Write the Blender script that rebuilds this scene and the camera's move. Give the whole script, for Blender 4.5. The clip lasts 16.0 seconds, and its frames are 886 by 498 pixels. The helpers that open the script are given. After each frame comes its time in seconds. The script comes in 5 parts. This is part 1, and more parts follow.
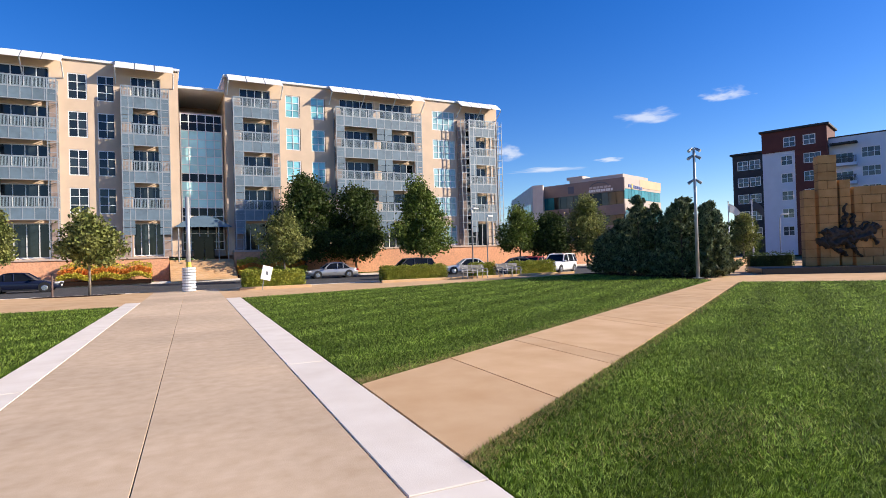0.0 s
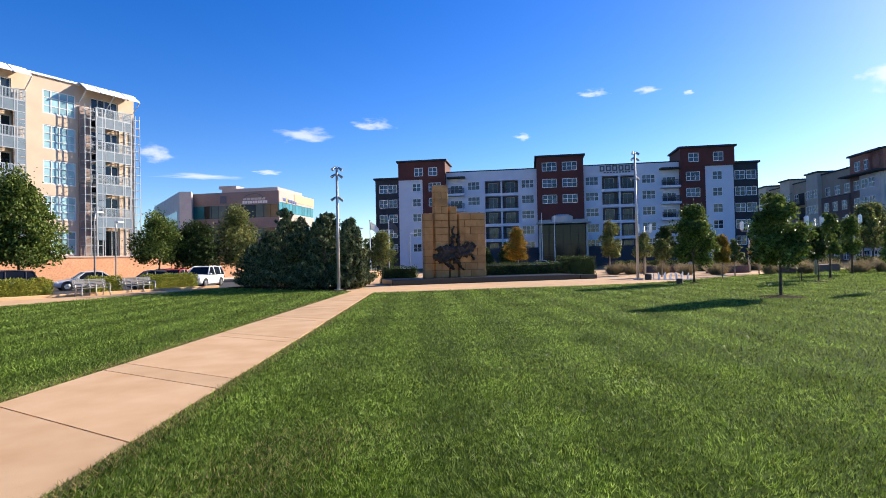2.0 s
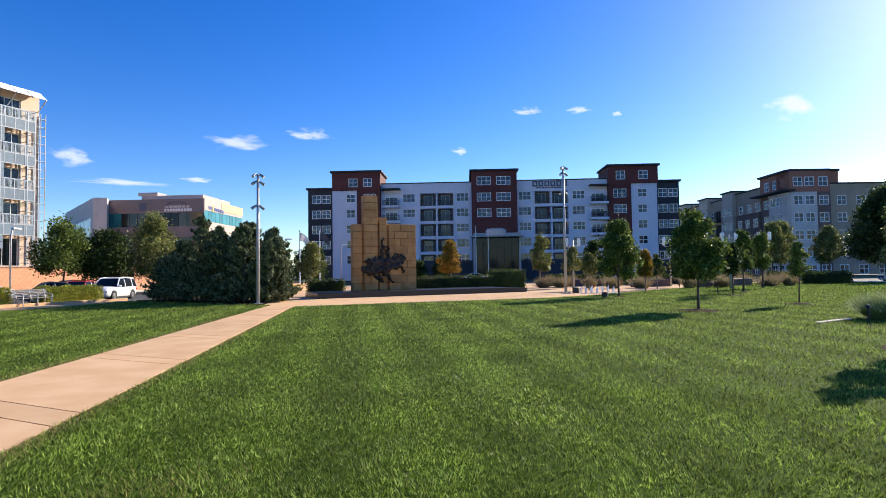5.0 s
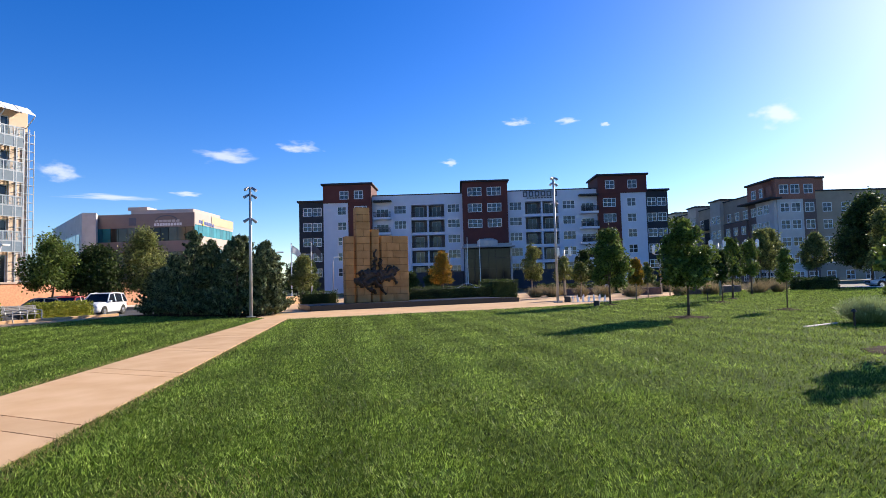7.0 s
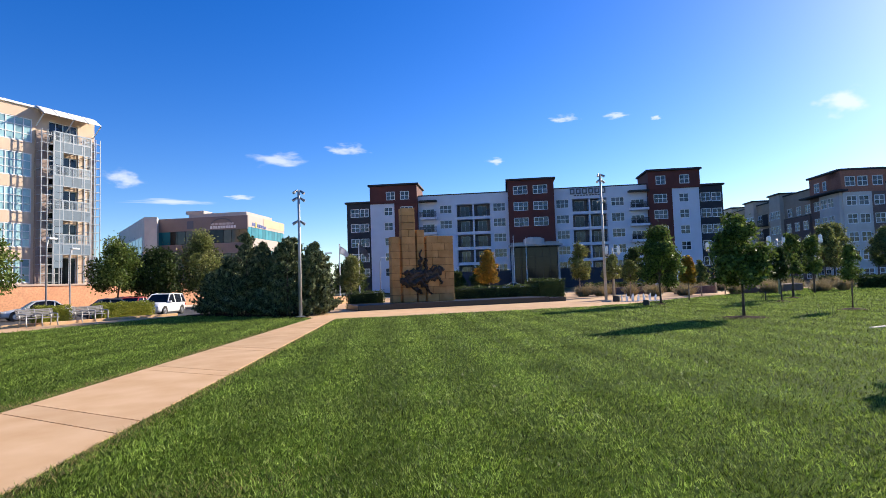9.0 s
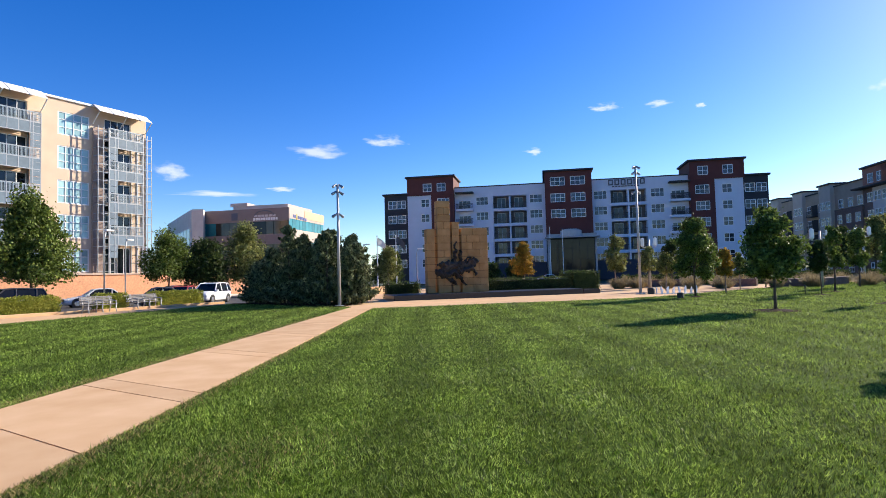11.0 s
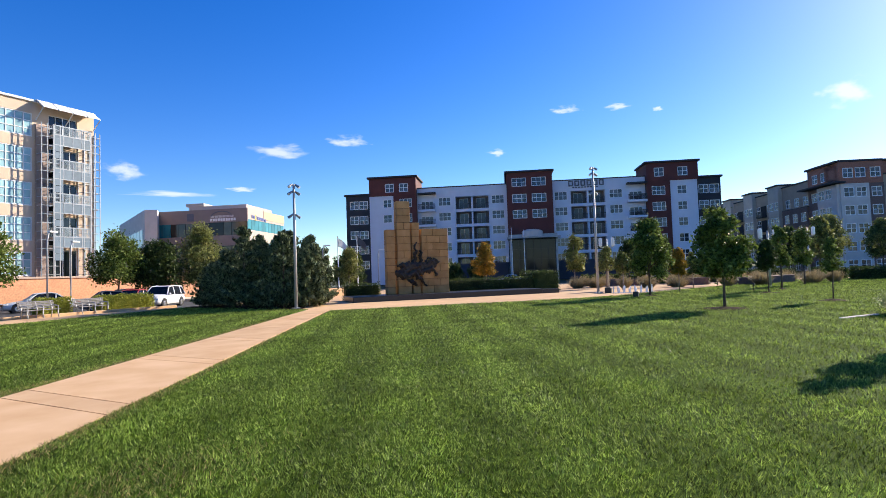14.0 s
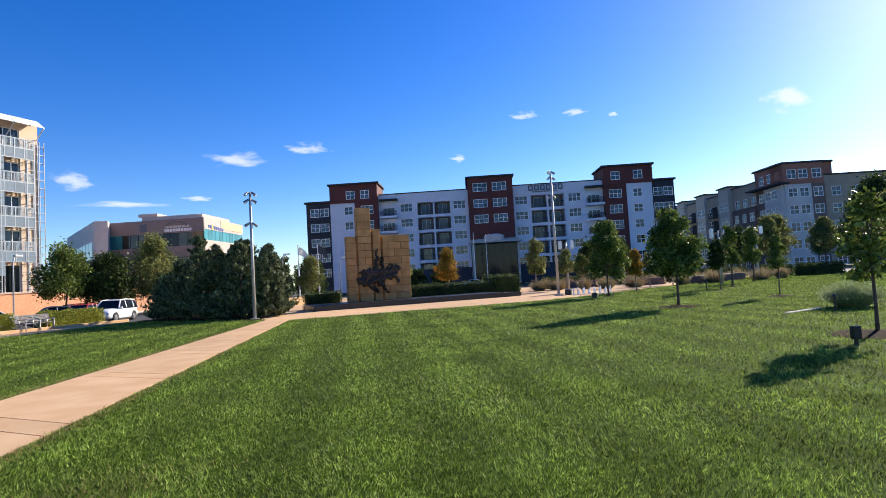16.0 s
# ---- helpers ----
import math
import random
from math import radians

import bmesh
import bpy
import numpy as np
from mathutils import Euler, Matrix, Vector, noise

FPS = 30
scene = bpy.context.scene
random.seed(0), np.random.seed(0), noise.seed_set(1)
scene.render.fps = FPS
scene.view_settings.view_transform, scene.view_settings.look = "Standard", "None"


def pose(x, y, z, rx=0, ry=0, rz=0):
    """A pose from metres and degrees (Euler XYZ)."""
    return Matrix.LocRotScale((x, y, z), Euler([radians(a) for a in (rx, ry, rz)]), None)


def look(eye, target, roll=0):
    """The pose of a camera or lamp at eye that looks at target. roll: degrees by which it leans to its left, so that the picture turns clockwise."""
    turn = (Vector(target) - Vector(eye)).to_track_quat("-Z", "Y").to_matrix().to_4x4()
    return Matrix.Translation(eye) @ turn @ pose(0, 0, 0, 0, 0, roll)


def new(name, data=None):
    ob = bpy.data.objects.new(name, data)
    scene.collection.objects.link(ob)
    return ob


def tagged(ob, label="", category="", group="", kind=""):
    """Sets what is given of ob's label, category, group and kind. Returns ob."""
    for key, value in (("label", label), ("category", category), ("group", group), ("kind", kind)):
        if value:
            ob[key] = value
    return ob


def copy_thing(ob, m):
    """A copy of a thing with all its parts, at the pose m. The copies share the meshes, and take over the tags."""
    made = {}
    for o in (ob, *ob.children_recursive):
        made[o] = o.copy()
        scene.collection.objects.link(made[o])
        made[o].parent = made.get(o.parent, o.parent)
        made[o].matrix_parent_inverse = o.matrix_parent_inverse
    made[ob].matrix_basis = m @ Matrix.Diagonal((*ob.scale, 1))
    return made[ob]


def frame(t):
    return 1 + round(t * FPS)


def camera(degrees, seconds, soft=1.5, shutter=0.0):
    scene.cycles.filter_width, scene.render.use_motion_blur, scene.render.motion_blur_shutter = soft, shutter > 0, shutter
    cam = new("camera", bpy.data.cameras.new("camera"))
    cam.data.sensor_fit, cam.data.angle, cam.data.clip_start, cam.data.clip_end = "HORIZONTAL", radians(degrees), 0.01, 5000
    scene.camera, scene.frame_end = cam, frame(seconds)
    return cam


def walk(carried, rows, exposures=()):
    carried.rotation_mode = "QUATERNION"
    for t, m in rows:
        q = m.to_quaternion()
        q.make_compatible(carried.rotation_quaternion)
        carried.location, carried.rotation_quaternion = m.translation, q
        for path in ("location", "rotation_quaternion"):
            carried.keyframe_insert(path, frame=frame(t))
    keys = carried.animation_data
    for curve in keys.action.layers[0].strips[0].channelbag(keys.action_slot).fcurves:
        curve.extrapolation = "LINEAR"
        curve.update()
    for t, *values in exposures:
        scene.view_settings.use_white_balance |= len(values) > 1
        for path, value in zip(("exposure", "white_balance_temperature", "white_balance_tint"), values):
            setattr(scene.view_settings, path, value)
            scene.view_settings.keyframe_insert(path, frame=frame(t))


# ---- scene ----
# seconds, eye x, y, z, yaw, pitch, roll
cam = camera(77.3, 16.0, soft=0.8)
ROWS = [
    (0.0, 0.230, 0.690, 1.650, -24.29, 0.65, 1.68),
    (0.5, 0.470, 0.530, 1.640, -34.10, 0.93, 1.90),
    (1.0, 0.720, 0.500, 1.640, -41.95, 1.01, 1.50),
    (1.5, 0.890, 0.620, 1.620, -51.55, 1.04, 1.15),
    (2.0, 1.090, 0.740, 1.620, -58.70, 1.11, 1.19),
    (2.5, 1.300, 0.560, 1.620, -60.31, 1.36, 1.56),
    (3.0, 1.619, 0.436, 1.620, -62.04, 1.78, 1.45),
    (3.5, 1.707, 0.610, 1.609, -64.07, 2.04, 0.97),
    (4.0, 1.968, 0.682, 1.619, -65.18, 2.09, 0.53),
    (6.5, 2.049, 0.661, 1.618, -65.35, 3.05, 1.54),
    (7.0, 1.849, 0.662, 1.591, -66.06, 3.43, 1.59),
    (7.5, 2.003, 0.662, 1.614, -65.70, 3.26, 1.62),
    (8.0, 1.968, 0.623, 1.614, -64.83, 3.44, 1.48),
    (8.5, 1.919, 0.618, 1.614, -63.34, 3.54, 1.53),
    (9.0, 1.866, 0.549, 1.622, -61.22, 3.49, 1.88),
    (9.5, 1.813, 0.339, 1.617, -58.97, 3.30, 1.79),
    (10.0, 1.520, 0.280, 1.618, -57.30, 2.97, 1.49),
    (12.5, 1.235, -0.425, 1.629, -57.68, 2.35, 1.68),
    (13.0, 1.301, -0.213, 1.619, -58.47, 3.07, 1.50),
    (13.5, 1.526, -0.111, 1.619, -60.54, 3.07, 1.55),
    (14.0, 1.633, -0.129, 1.624, -61.07, 2.65, 1.96),
    (14.5, 1.783, -0.243, 1.594, -61.44, 2.54, 2.33),
    (15.0, 1.873, -0.201, 1.624, -62.39, 2.60, 2.64),
    (15.5, 1.859, -0.175, 1.624, -63.70, 2.79, 2.98),
    (16.0, 1.729, -0.222, 1.600, -64.80, 3.09, 3.36),
]
walk(cam, [(t, pose(x, y, z, 90 + pitch, roll, yaw)) for t, x, y, z, yaw, pitch, roll in ROWS],
     exposures=((0.0, 0.76), (1.0, 0.85), (2.5, 1.0), (4.2, 1.0), (7.0, 0.93), (10.0, 0.94), (12.5, 1.07), (14.0, 1.04), (16.0, 0.96)))

# ---- world and sun ----
SUN_AZ, SUN_EL = 115.0, 25.0          # degrees clockwise from +y, degrees up
world = bpy.data.worlds.new("sky")
scene.world = world
world.use_nodes = True
wn, wl = world.node_tree.nodes, world.node_tree.links
wn.clear()
sky = wn.new("ShaderNodeTexSky")
sky.sky_type, sky.sun_disc = "NISHITA", False
sky.sun_elevation, sky.sun_rotation = radians(SUN_EL), radians(SUN_AZ)
sky.altitude, sky.air_density, sky.dust_density, sky.ozone_density = 200, 1.0, 0.3, 4.0
hue = wn.new("ShaderNodeHueSaturation")
hue.inputs["Saturation"].default_value = 1.34
hue.inputs["Hue"].default_value = 0.5185
bg = wn.new("ShaderNodeBackground")
bg.inputs["Strength"].default_value = 0.102
wout = wn.new("ShaderNodeOutputWorld")
wl.new(sky.outputs["Color"], hue.inputs["Color"])
wl.new(hue.outputs["Color"], bg.inputs["Color"])
wl.new(bg.outputs["Background"], wout.inputs["Surface"])

sun_data = bpy.data.lights.new("sun", "SUN")
sun_data.energy, sun_data.angle, sun_data.color = 5.0, radians(0.55), (1.0, 0.88, 0.72)
sun = new("sun", sun_data)
sd = Vector((math.sin(radians(SUN_AZ)) * math.cos(radians(SUN_EL)), math.cos(radians(SUN_AZ)) * math.cos(radians(SUN_EL)), math.sin(radians(SUN_EL))))
sun.matrix_world = look(sd * 300, (0, 0, 0))

# ---- materials ----
MATS = {}


def mat(name, col, rough=0.7, var=0.15, scale=3.0, bump=0.0, bscale=None, metal=0.0, spec=0.5, trans=0.0, col2=None, big=0.0, island=0.0, sss=0.0, stripe=0.0):
    """A Principled surface whose colour wanders at two scales, in object space."""
    if name in MATS:
        return MATS[name]
    m = bpy.data.materials.new(name)
    MATS[name] = m
    m.use_nodes = True
    n, l = m.node_tree.nodes, m.node_tree.links
    p = n["Principled BSDF"]
    p.inputs["Roughness"].default_value = rough
    p.inputs["Metallic"].default_value = metal
    p.inputs["Specular IOR Level"].default_value = spec
    p.inputs["Transmission Weight"].default_value = trans
    geo = n.new("ShaderNodeNewGeometry")
    no = n.new("ShaderNodeTexNoise")
    no.inputs["Scale"].default_value = scale
    no.inputs["Detail"].default_value = 6
    l.new(geo.outputs["Position"], no.inputs["Vector"])
    ramp = n.new("ShaderNodeValToRGB")
    c2 = col2 or [min(1, c * (1 + var)) for c in col]
    c1 = [c * (1 - var) for c in col] if col2 is None else col
    ramp.color_ramp.elements[0].position, ramp.color_ramp.elements[1].position = 0.3, 0.7
    ramp.color_ramp.elements[0].color, ramp.color_ramp.elements[1].color = (*c1, 1), (*c2, 1)
    l.new(no.outputs["Fac"], ramp.inputs["Fac"])
    out = ramp.outputs["Color"]
    if big:
        nb = n.new("ShaderNodeTexNoise")
        nb.inputs["Scale"].default_value = scale * 0.06
        nb.inputs["Detail"].default_value = 3
        l.new(geo.outputs["Position"], nb.inputs["Vector"])
        mr = n.new("ShaderNodeMapRange")
        mr.inputs["From Min"].default_value, mr.inputs["From Max"].default_value = 0.3, 0.7
        mr.inputs["To Min"].default_value, mr.inputs["To Max"].default_value = 1 - big, 1 + big
        l.new(nb.outputs["Fac"], mr.inputs["Value"])
        mx = n.new("ShaderNodeMix")
        mx.data_type, mx.blend_type = "RGBA", "MULTIPLY"
        mx.inputs["Factor"].default_value = 1
        l.new(out, mx.inputs["A"])
        l.new(mr.outputs["Result"], mx.inputs["B"])
        out = mx.outputs["Result"]
    if island:
        info = n.new("ShaderNodeObjectInfo")
        add = n.new("ShaderNodeMath")
        add.operation = "ADD"
        l.new(info.outputs["Random"], add.inputs[0])
        l.new(geo.outputs["Random Per Island"], add.inputs[1])
        fr = n.new("ShaderNodeMath")
        fr.operation = "FRACT"
        l.new(add.outputs[0], fr.inputs[0])
        mr = n.new("ShaderNodeMapRange")
        mr.inputs["To Min"].default_value, mr.inputs["To Max"].default_value = 1 - island, 1 + island
        l.new(fr.outputs[0], mr.inputs["Value"])
        mx = n.new("ShaderNodeMix")
        mx.data_type, mx.blend_type = "RGBA", "MULTIPLY"
        mx.inputs["Factor"].default_value = 1
        l.new(out, mx.inputs["A"])
        l.new(mr.outputs["Result"], mx.inputs["B"])
        out = mx.outputs["Result"]
    if stripe:
        # mown strips, lying one way and the other
        dot = n.new("ShaderNodeVectorMath")
        dot.operation, dot.inputs[1].default_value = "DOT_PRODUCT", (-0.56, 0.83, 0)
        l.new(geo.outputs["Position"], dot.inputs[0])
        mu = n.new("ShaderNodeMath")
        mu.operation, mu.inputs[1].default_value = "MULTIPLY", 4.1
        l.new(dot.outputs["Value"], mu.inputs[0])
        sn = n.new("ShaderNodeMath")
        sn.operation = "SINE"
        l.new(mu.outputs[0], sn.inputs[0])
        mr = n.new("ShaderNodeMapRange")
        mr.inputs["From Min"].default_value, mr.inputs["From Max"].default_value = -0.6, 0.6
        mr.inputs["To Min"].default_value, mr.inputs["To Max"].default_value = 1 - stripe, 1 + stripe
        l.new(sn.outputs[0], mr.inputs["Value"])
        mx = n.new("ShaderNodeMix")
        mx.data_type, mx.blend_type = "RGBA", "MULTIPLY"
        mx.inputs["Factor"].default_value = 1
        l.new(out, mx.inputs["A"])
        l.new(mr.outputs["Result"], mx.inputs["B"])
        out = mx.outputs["Result"]
    l.new(out, p.inputs["Base Color"])
    if bump:
        nn = n.new("ShaderNodeTexNoise")
        nn.inputs["Scale"].default_value = bscale or scale * 6
        nn.inputs["Detail"].default_value = 4
        l.new(geo.outputs["Position"], nn.inputs["Vector"])
        b = n.new("ShaderNodeBump")
        b.inputs["Strength"].default_value = bump
        b.inputs["Distance"].default_value = 0.02
        l.new(nn.outputs["Fac"], b.inputs["Height"])
        l.new(b.outputs["Normal"], p.inputs["Normal"])
    if sss:
        # thin leaves let part of the light through
        tr = n.new("ShaderNodeBsdfTranslucent")
        l.new(out, tr.inputs["Color"])
        ms = n.new("ShaderNodeMixShader")
        ms.inputs["Fac"].default_value = sss
        l.new(p.outputs["BSDF"], ms.inputs[1])
        l.new(tr.outputs["BSDF"], ms.inputs[2])
        l.new(ms.outputs["Shader"], n["Material Output"].inputs["Surface"])
    return m


LAWN = mat("lawn", (0.022, 0.048, 0.001), 0.95, scale=9, col2=(0.062, 0.108, 0.003), big=0.25, stripe=0.06, bump=0.9, bscale=60, spec=0.1)
BLADE = mat("grass_blade", (0.05, 0.105, 0.002), 0.48, scale=11, col2=(0.305, 0.395, 0.085), island=0.95, spec=0.16, sss=0.36, stripe=0.16, big=0.3)
TAN = mat("tan_concrete", (0.54, 0.34, 0.178), 0.9, scale=1.3, col2=(0.63, 0.425, 0.245), big=0.12, bump=0.12, bscale=90, island=0.05, spec=0.2)
GREYTAN = mat("weathered_concrete", (0.52, 0.38, 0.25), 0.9, scale=5, col2=(0.61, 0.465, 0.325), big=0.13, bump=0.1, bscale=80, island=0.06, spec=0.2)
WHITECON = mat("white_concrete", (0.69, 0.605, 0.515), 0.85, scale=1.5, col2=(0.78, 0.705, 0.62), spec=0.25, bump=0.1, bscale=80, island=0.04)
JOINT = mat("joint_filler", (0.09, 0.06, 0.045), 0.95, var=0.3)
ASPHALT = mat("asphalt", (0.045, 0.045, 0.05), 0.9, scale=2, var=0.3, big=0.2, bump=0.3, bscale=120)
FARLAND = mat("far_ground", (0.07, 0.085, 0.035), 0.95, scale=0.2, var=0.35, big=0.3)
MULCH = mat("mulch", (0.028, 0.016, 0.011), 0.95, scale=12, var=0.5, bump=1.0, bscale=50, spec=0.05)
STUCCO = mat("cream_stucco", (0.67, 0.51, 0.375), 0.9, scale=0.7, var=0.06, big=0.05, bump=0.1, bscale=60)
PINKBRICK = mat("pale_block", (0.52, 0.40, 0.33), 0.9, scale=1.5, var=0.1, bump=0.1, bscale=40)
ORANGEBRICK = mat("orange_brick", (0.68, 0.34, 0.195), 0.9, scale=6, var=0.18, big=0.08, bump=0.3, bscale=40)
WHITEMETAL = mat("white_metal", (0.78, 0.78, 0.78), 0.5, var=0.03)
GREYMETAL = mat("grey_metal", (0.30, 0.31, 0.33), 0.45, var=0.08, metal=0.6)
MESHBLUE = mat("blue_grey_screen", (0.145, 0.205, 0.255), 0.55, scale=2, var=0.12, metal=0.0, island=0.12)
MESHLIGHT = mat("light_grey_screen", (0.27, 0.35, 0.40), 0.5, scale=2, var=0.1, metal=0.0, island=0.1)
FRAMEBLUE = mat("steel_frame", (0.36, 0.39, 0.42), 0.5, var=0.08, metal=0.3)
# pale teal paints blinds and the sky's reflection into the pane colour
PALEPANE = mat("pale_teal_sky_glass", (0.33, 0.52, 0.53), 0.05, scale=0.5, var=0.25, spec=0.8, island=0.25)
PIER = mat("mauve_block", (0.33, 0.25, 0.215), 0.9, scale=1.5, var=0.1, bump=0.1, bscale=40, island=0.1)
PANE = mat("window_glass", (0.022, 0.032, 0.038), 0.04, scale=0.5, var=0.35, spec=0.5, island=0.6)
TEALPANE = mat("teal_glass", (0.22, 0.52, 0.56), 0.05, scale=0.5, var=0.3, spec=0.8, island=0.3)
DARKPANE = mat("dark_glass", (0.012, 0.014, 0.017), 0.08, scale=0.5, var=0.4, spec=0.25)
ENTRYGLASS = mat("entrance_glass", (0.42, 0.74, 0.76), 0.06, scale=0.5, var=0.12, spec=0.8, island=0.15)
ENCPANE = mat("flat_window_glass", (0.055, 0.06, 0.068), 0.05, scale=0.5, var=0.4, spec=0.6, island=0.95)
BANDGLASS = mat("teal_ribbon_glass", (0.03, 0.20, 0.24), 0.06, scale=0.4, var=0.25, spec=0.6, island=0.25)
OLIVEGLASS = mat("olive_ribbon_glass", (0.055, 0.05, 0.035), 0.08, scale=0.4, var=0.3, spec=0.4, island=0.4)
# dark balcony-back paint, with the shade of the hollow put into the colour
NICHE = mat("recess_paint_and_shade", (0.11, 0.105, 0.105), 0.85, scale=0.8, var=0.12)
# near-black that paints the shade of unlit rooms and balcony hollows
DARK = mat("painted_shade_black", (0.02, 0.02, 0.022), 0.9, var=0.3)
WHITESTUCCO = mat("white_stucco", (0.62, 0.66, 0.74), 0.9, scale=0.8, var=0.04, bump=0.08, bscale=50)
REDSIDING = mat("maroon_siding", (0.105, 0.028, 0.022), 0.8, scale=1.0, var=0.12, island=0.06)
BLACKSIDING = mat("charcoal_siding", (0.028, 0.030, 0.036), 0.8, scale=1.0, var=0.15)
NAVY = mat("navy_base", (0.03, 0.038, 0.055), 0.8, var=0.15)
ROOFDARK = mat("dark_cornice", (0.022, 0.023, 0.026), 0.7, var=0.15)
TAUPE = mat("taupe_siding", (0.37, 0.295, 0.215), 0.85, scale=0.8, var=0.1)
GREYWALL = mat("grey_siding", (0.56, 0.525, 0.49), 0.85, scale=0.8, var=0.08)
ROWGREY = mat("row_grey_siding", (0.51, 0.44, 0.36), 0.85, scale=0.8, var=0.08)
BROWNWALL = mat("brown_brick", (0.15, 0.10, 0.085), 0.85, scale=5, var=0.2)
RUSTWALL = mat("rust_brick", (0.33, 0.14, 0.09), 0.85, scale=5, var=0.2)
MAUVE = mat("mauve_panel", (0.23, 0.185, 0.17), 0.85, scale=0.6, var=0.07)
PEACH = mat("peach_panel", (0.70, 0.46, 0.30), 0.85, scale=0.6, var=0.06)
PALE = mat("pale_panel", (0.50, 0.425, 0.385), 0.85, scale=0.6, var=0.05)
STONE = mat("golden_stone", (0.34, 0.185, 0.062), 0.9, scale=1.7, col2=(0.47, 0.28, 0.115), bump=0.35, bscale=14, island=0.14)
STONEJOINT = mat("stone_joint", (0.16, 0.09, 0.035), 0.95, var=0.2)
BRONZE = mat("dark_bronze", (0.05, 0.042, 0.036), 0.75, scale=5, var=0.5, metal=0.15)
GRANITE = mat("black_granite", (0.022, 0.022, 0.024), 0.35, scale=30, var=0.5)
BARK = mat("bark", (0.095, 0.07, 0.05), 0.95, scale=8, var=0.4, bump=0.8, bscale=30)
BARKPALE = mat("pale_bark", (0.23, 0.19, 0.15), 0.95, scale=8, var=0.3, bump=0.6, bscale=30)
LEAF = mat("green_leaf", (0.055, 0.095, 0.017), 0.5, scale=1.0, col2=(0.18, 0.225, 0.05), island=0.7, spec=0.12, sss=0.27)
LEAFDARK = mat("dark_leaf", (0.025, 0.048, 0.012), 0.55, scale=1.0, col2=(0.085, 0.115, 0.028), island=0.65, spec=0.18, sss=0.3)
LEAFOLIVE = mat("olive_leaf", (0.10, 0.13, 0.03), 0.5, scale=1.0, col2=(0.28, 0.28, 0.09), island=0.7, spec=0.18, sss=0.3)
LEAFGOLD = mat("golden_leaf", (0.13, 0.13, 0.02), 0.6, scale=1.6, col2=(0.42, 0.22, 0.03), island=0.5, spec=0.15, sss=0.3)
LEAFCONIFER = mat("conifer_leaf", (0.035, 0.058, 0.02), 0.6, scale=2.2, col2=(0.22, 0.25, 0.12), island=0.9, spec=0.15, sss=0.1)
LEAFHEDGE = mat("hedge_leaf", (0.17, 0.20, 0.022), 0.65, scale=1.5, col2=(0.34, 0.34, 0.055), island=0.4, spec=0.15, sss=0.2)
LEAFYELLOW = mat("yellow_flower", (0.42, 0.36, 0.03), 0.6, scale=2, col2=(0.60, 0.50, 0.05), island=0.3, sss=0.2)
LEAFORANGE = mat("orange_flower", (0.62, 0.13, 0.02), 0.6, scale=0.8, col2=(0.70, 0.34, 0.04), island=0.3, sss=0.2)
STRAW = mat("straw_grass", (0.30, 0.24, 0.13), 0.8, scale=2, var=0.25, island=0.3, sss=0.3)
SAGE = mat("sage_leaf", (0.25, 0.31, 0.12), 0.7, scale=3, col2=(0.42, 0.47, 0.22), island=0.3, sss=0.2)
POLE = mat("galvanised_pole", (0.42, 0.42, 0.41), 0.5, scale=4, var=0.12, metal=0.35)
DARKPOLE = mat("bronze_pole", (0.05, 0.042, 0.036), 0.5, var=0.2)
BLACK = mat("black_metal", (0.015, 0.015, 0.016), 0.5, var=0.2)
CANVAS = mat("blue_canvas", (0.115, 0.185, 0.25), 0.8, var=0.08)
TYRE = mat("tyre_rubber", (0.015, 0.015, 0.015), 0.85, var=0.2)
CHROME = mat("alloy", (0.6, 0.6, 0.62), 0.25, metal=0.9, var=0.05)
HEADLAMP = mat("lamp_lens", (0.7, 0.72, 0.75), 0.08, var=0.03, spec=0.8)
TAILLAMP = mat("red_lens", (0.35, 0.01, 0.01), 0.15, var=0.05)
WATERJET = mat("water_foam", (0.85, 0.87, 0.9), 0.25, var=0.03)
WOODSLAT = mat("grey_slat", (0.20, 0.19, 0.18), 0.7, scale=6, var=0.2)
SIGNDARK = mat("sign_letter", (0.09, 0.10, 0.13), 0.5, var=0.05)
SIGNBLUE = mat("sign_blue", (0.08, 0.11, 0.30), 0.5, var=0.05)
SIGNYELLOW = mat("sign_yellow", (0.6, 0.5, 0.06), 0.5, var=0.05)


# ---- mesh helpers ----
def box(bm, x0, x1, y0, y1, z0, z1):
    v = [bm.verts.new(p) for p in ((x0, y0, z0), (x1, y0, z0), (x1, y1, z0), (x0, y1, z0), (x0, y0, z1), (x1, y0, z1), (x1, y1, z1), (x0, y1, z1))]
    for f in ((3, 2, 1, 0), (4, 5, 6, 7), (0, 1, 5, 4), (1, 2, 6, 5), (2, 3, 7, 6), (3, 0, 4, 7)):
        bm.faces.new([v[i] for i in f])
    return bm


def boxes(*bs):
    bm = bmesh.new()
    for b in bs:
        box(bm, *b)
    return bm


def bevelled(bm, w=0.01, seg=1):
    bmesh.ops.bevel(bm, geom=list(bm.edges), offset=w, segments=seg, affect="EDGES")
    return bm


def prism(bm, pts, z0, z1):
    """An upright prism on a plan outline that runs counter-clockwise."""
    a = [bm.verts.new((x, y, z0)) for x, y in pts]
    b = [bm.verts.new((x, y, z1)) for x, y in pts]
    bm.faces.new(a[::-1])
    bm.faces.new(b)
    for i in range(len(pts)):
        j = (i + 1) % len(pts)
        bm.faces.new((a[i], a[j], b[j], b[i]))
    return bm


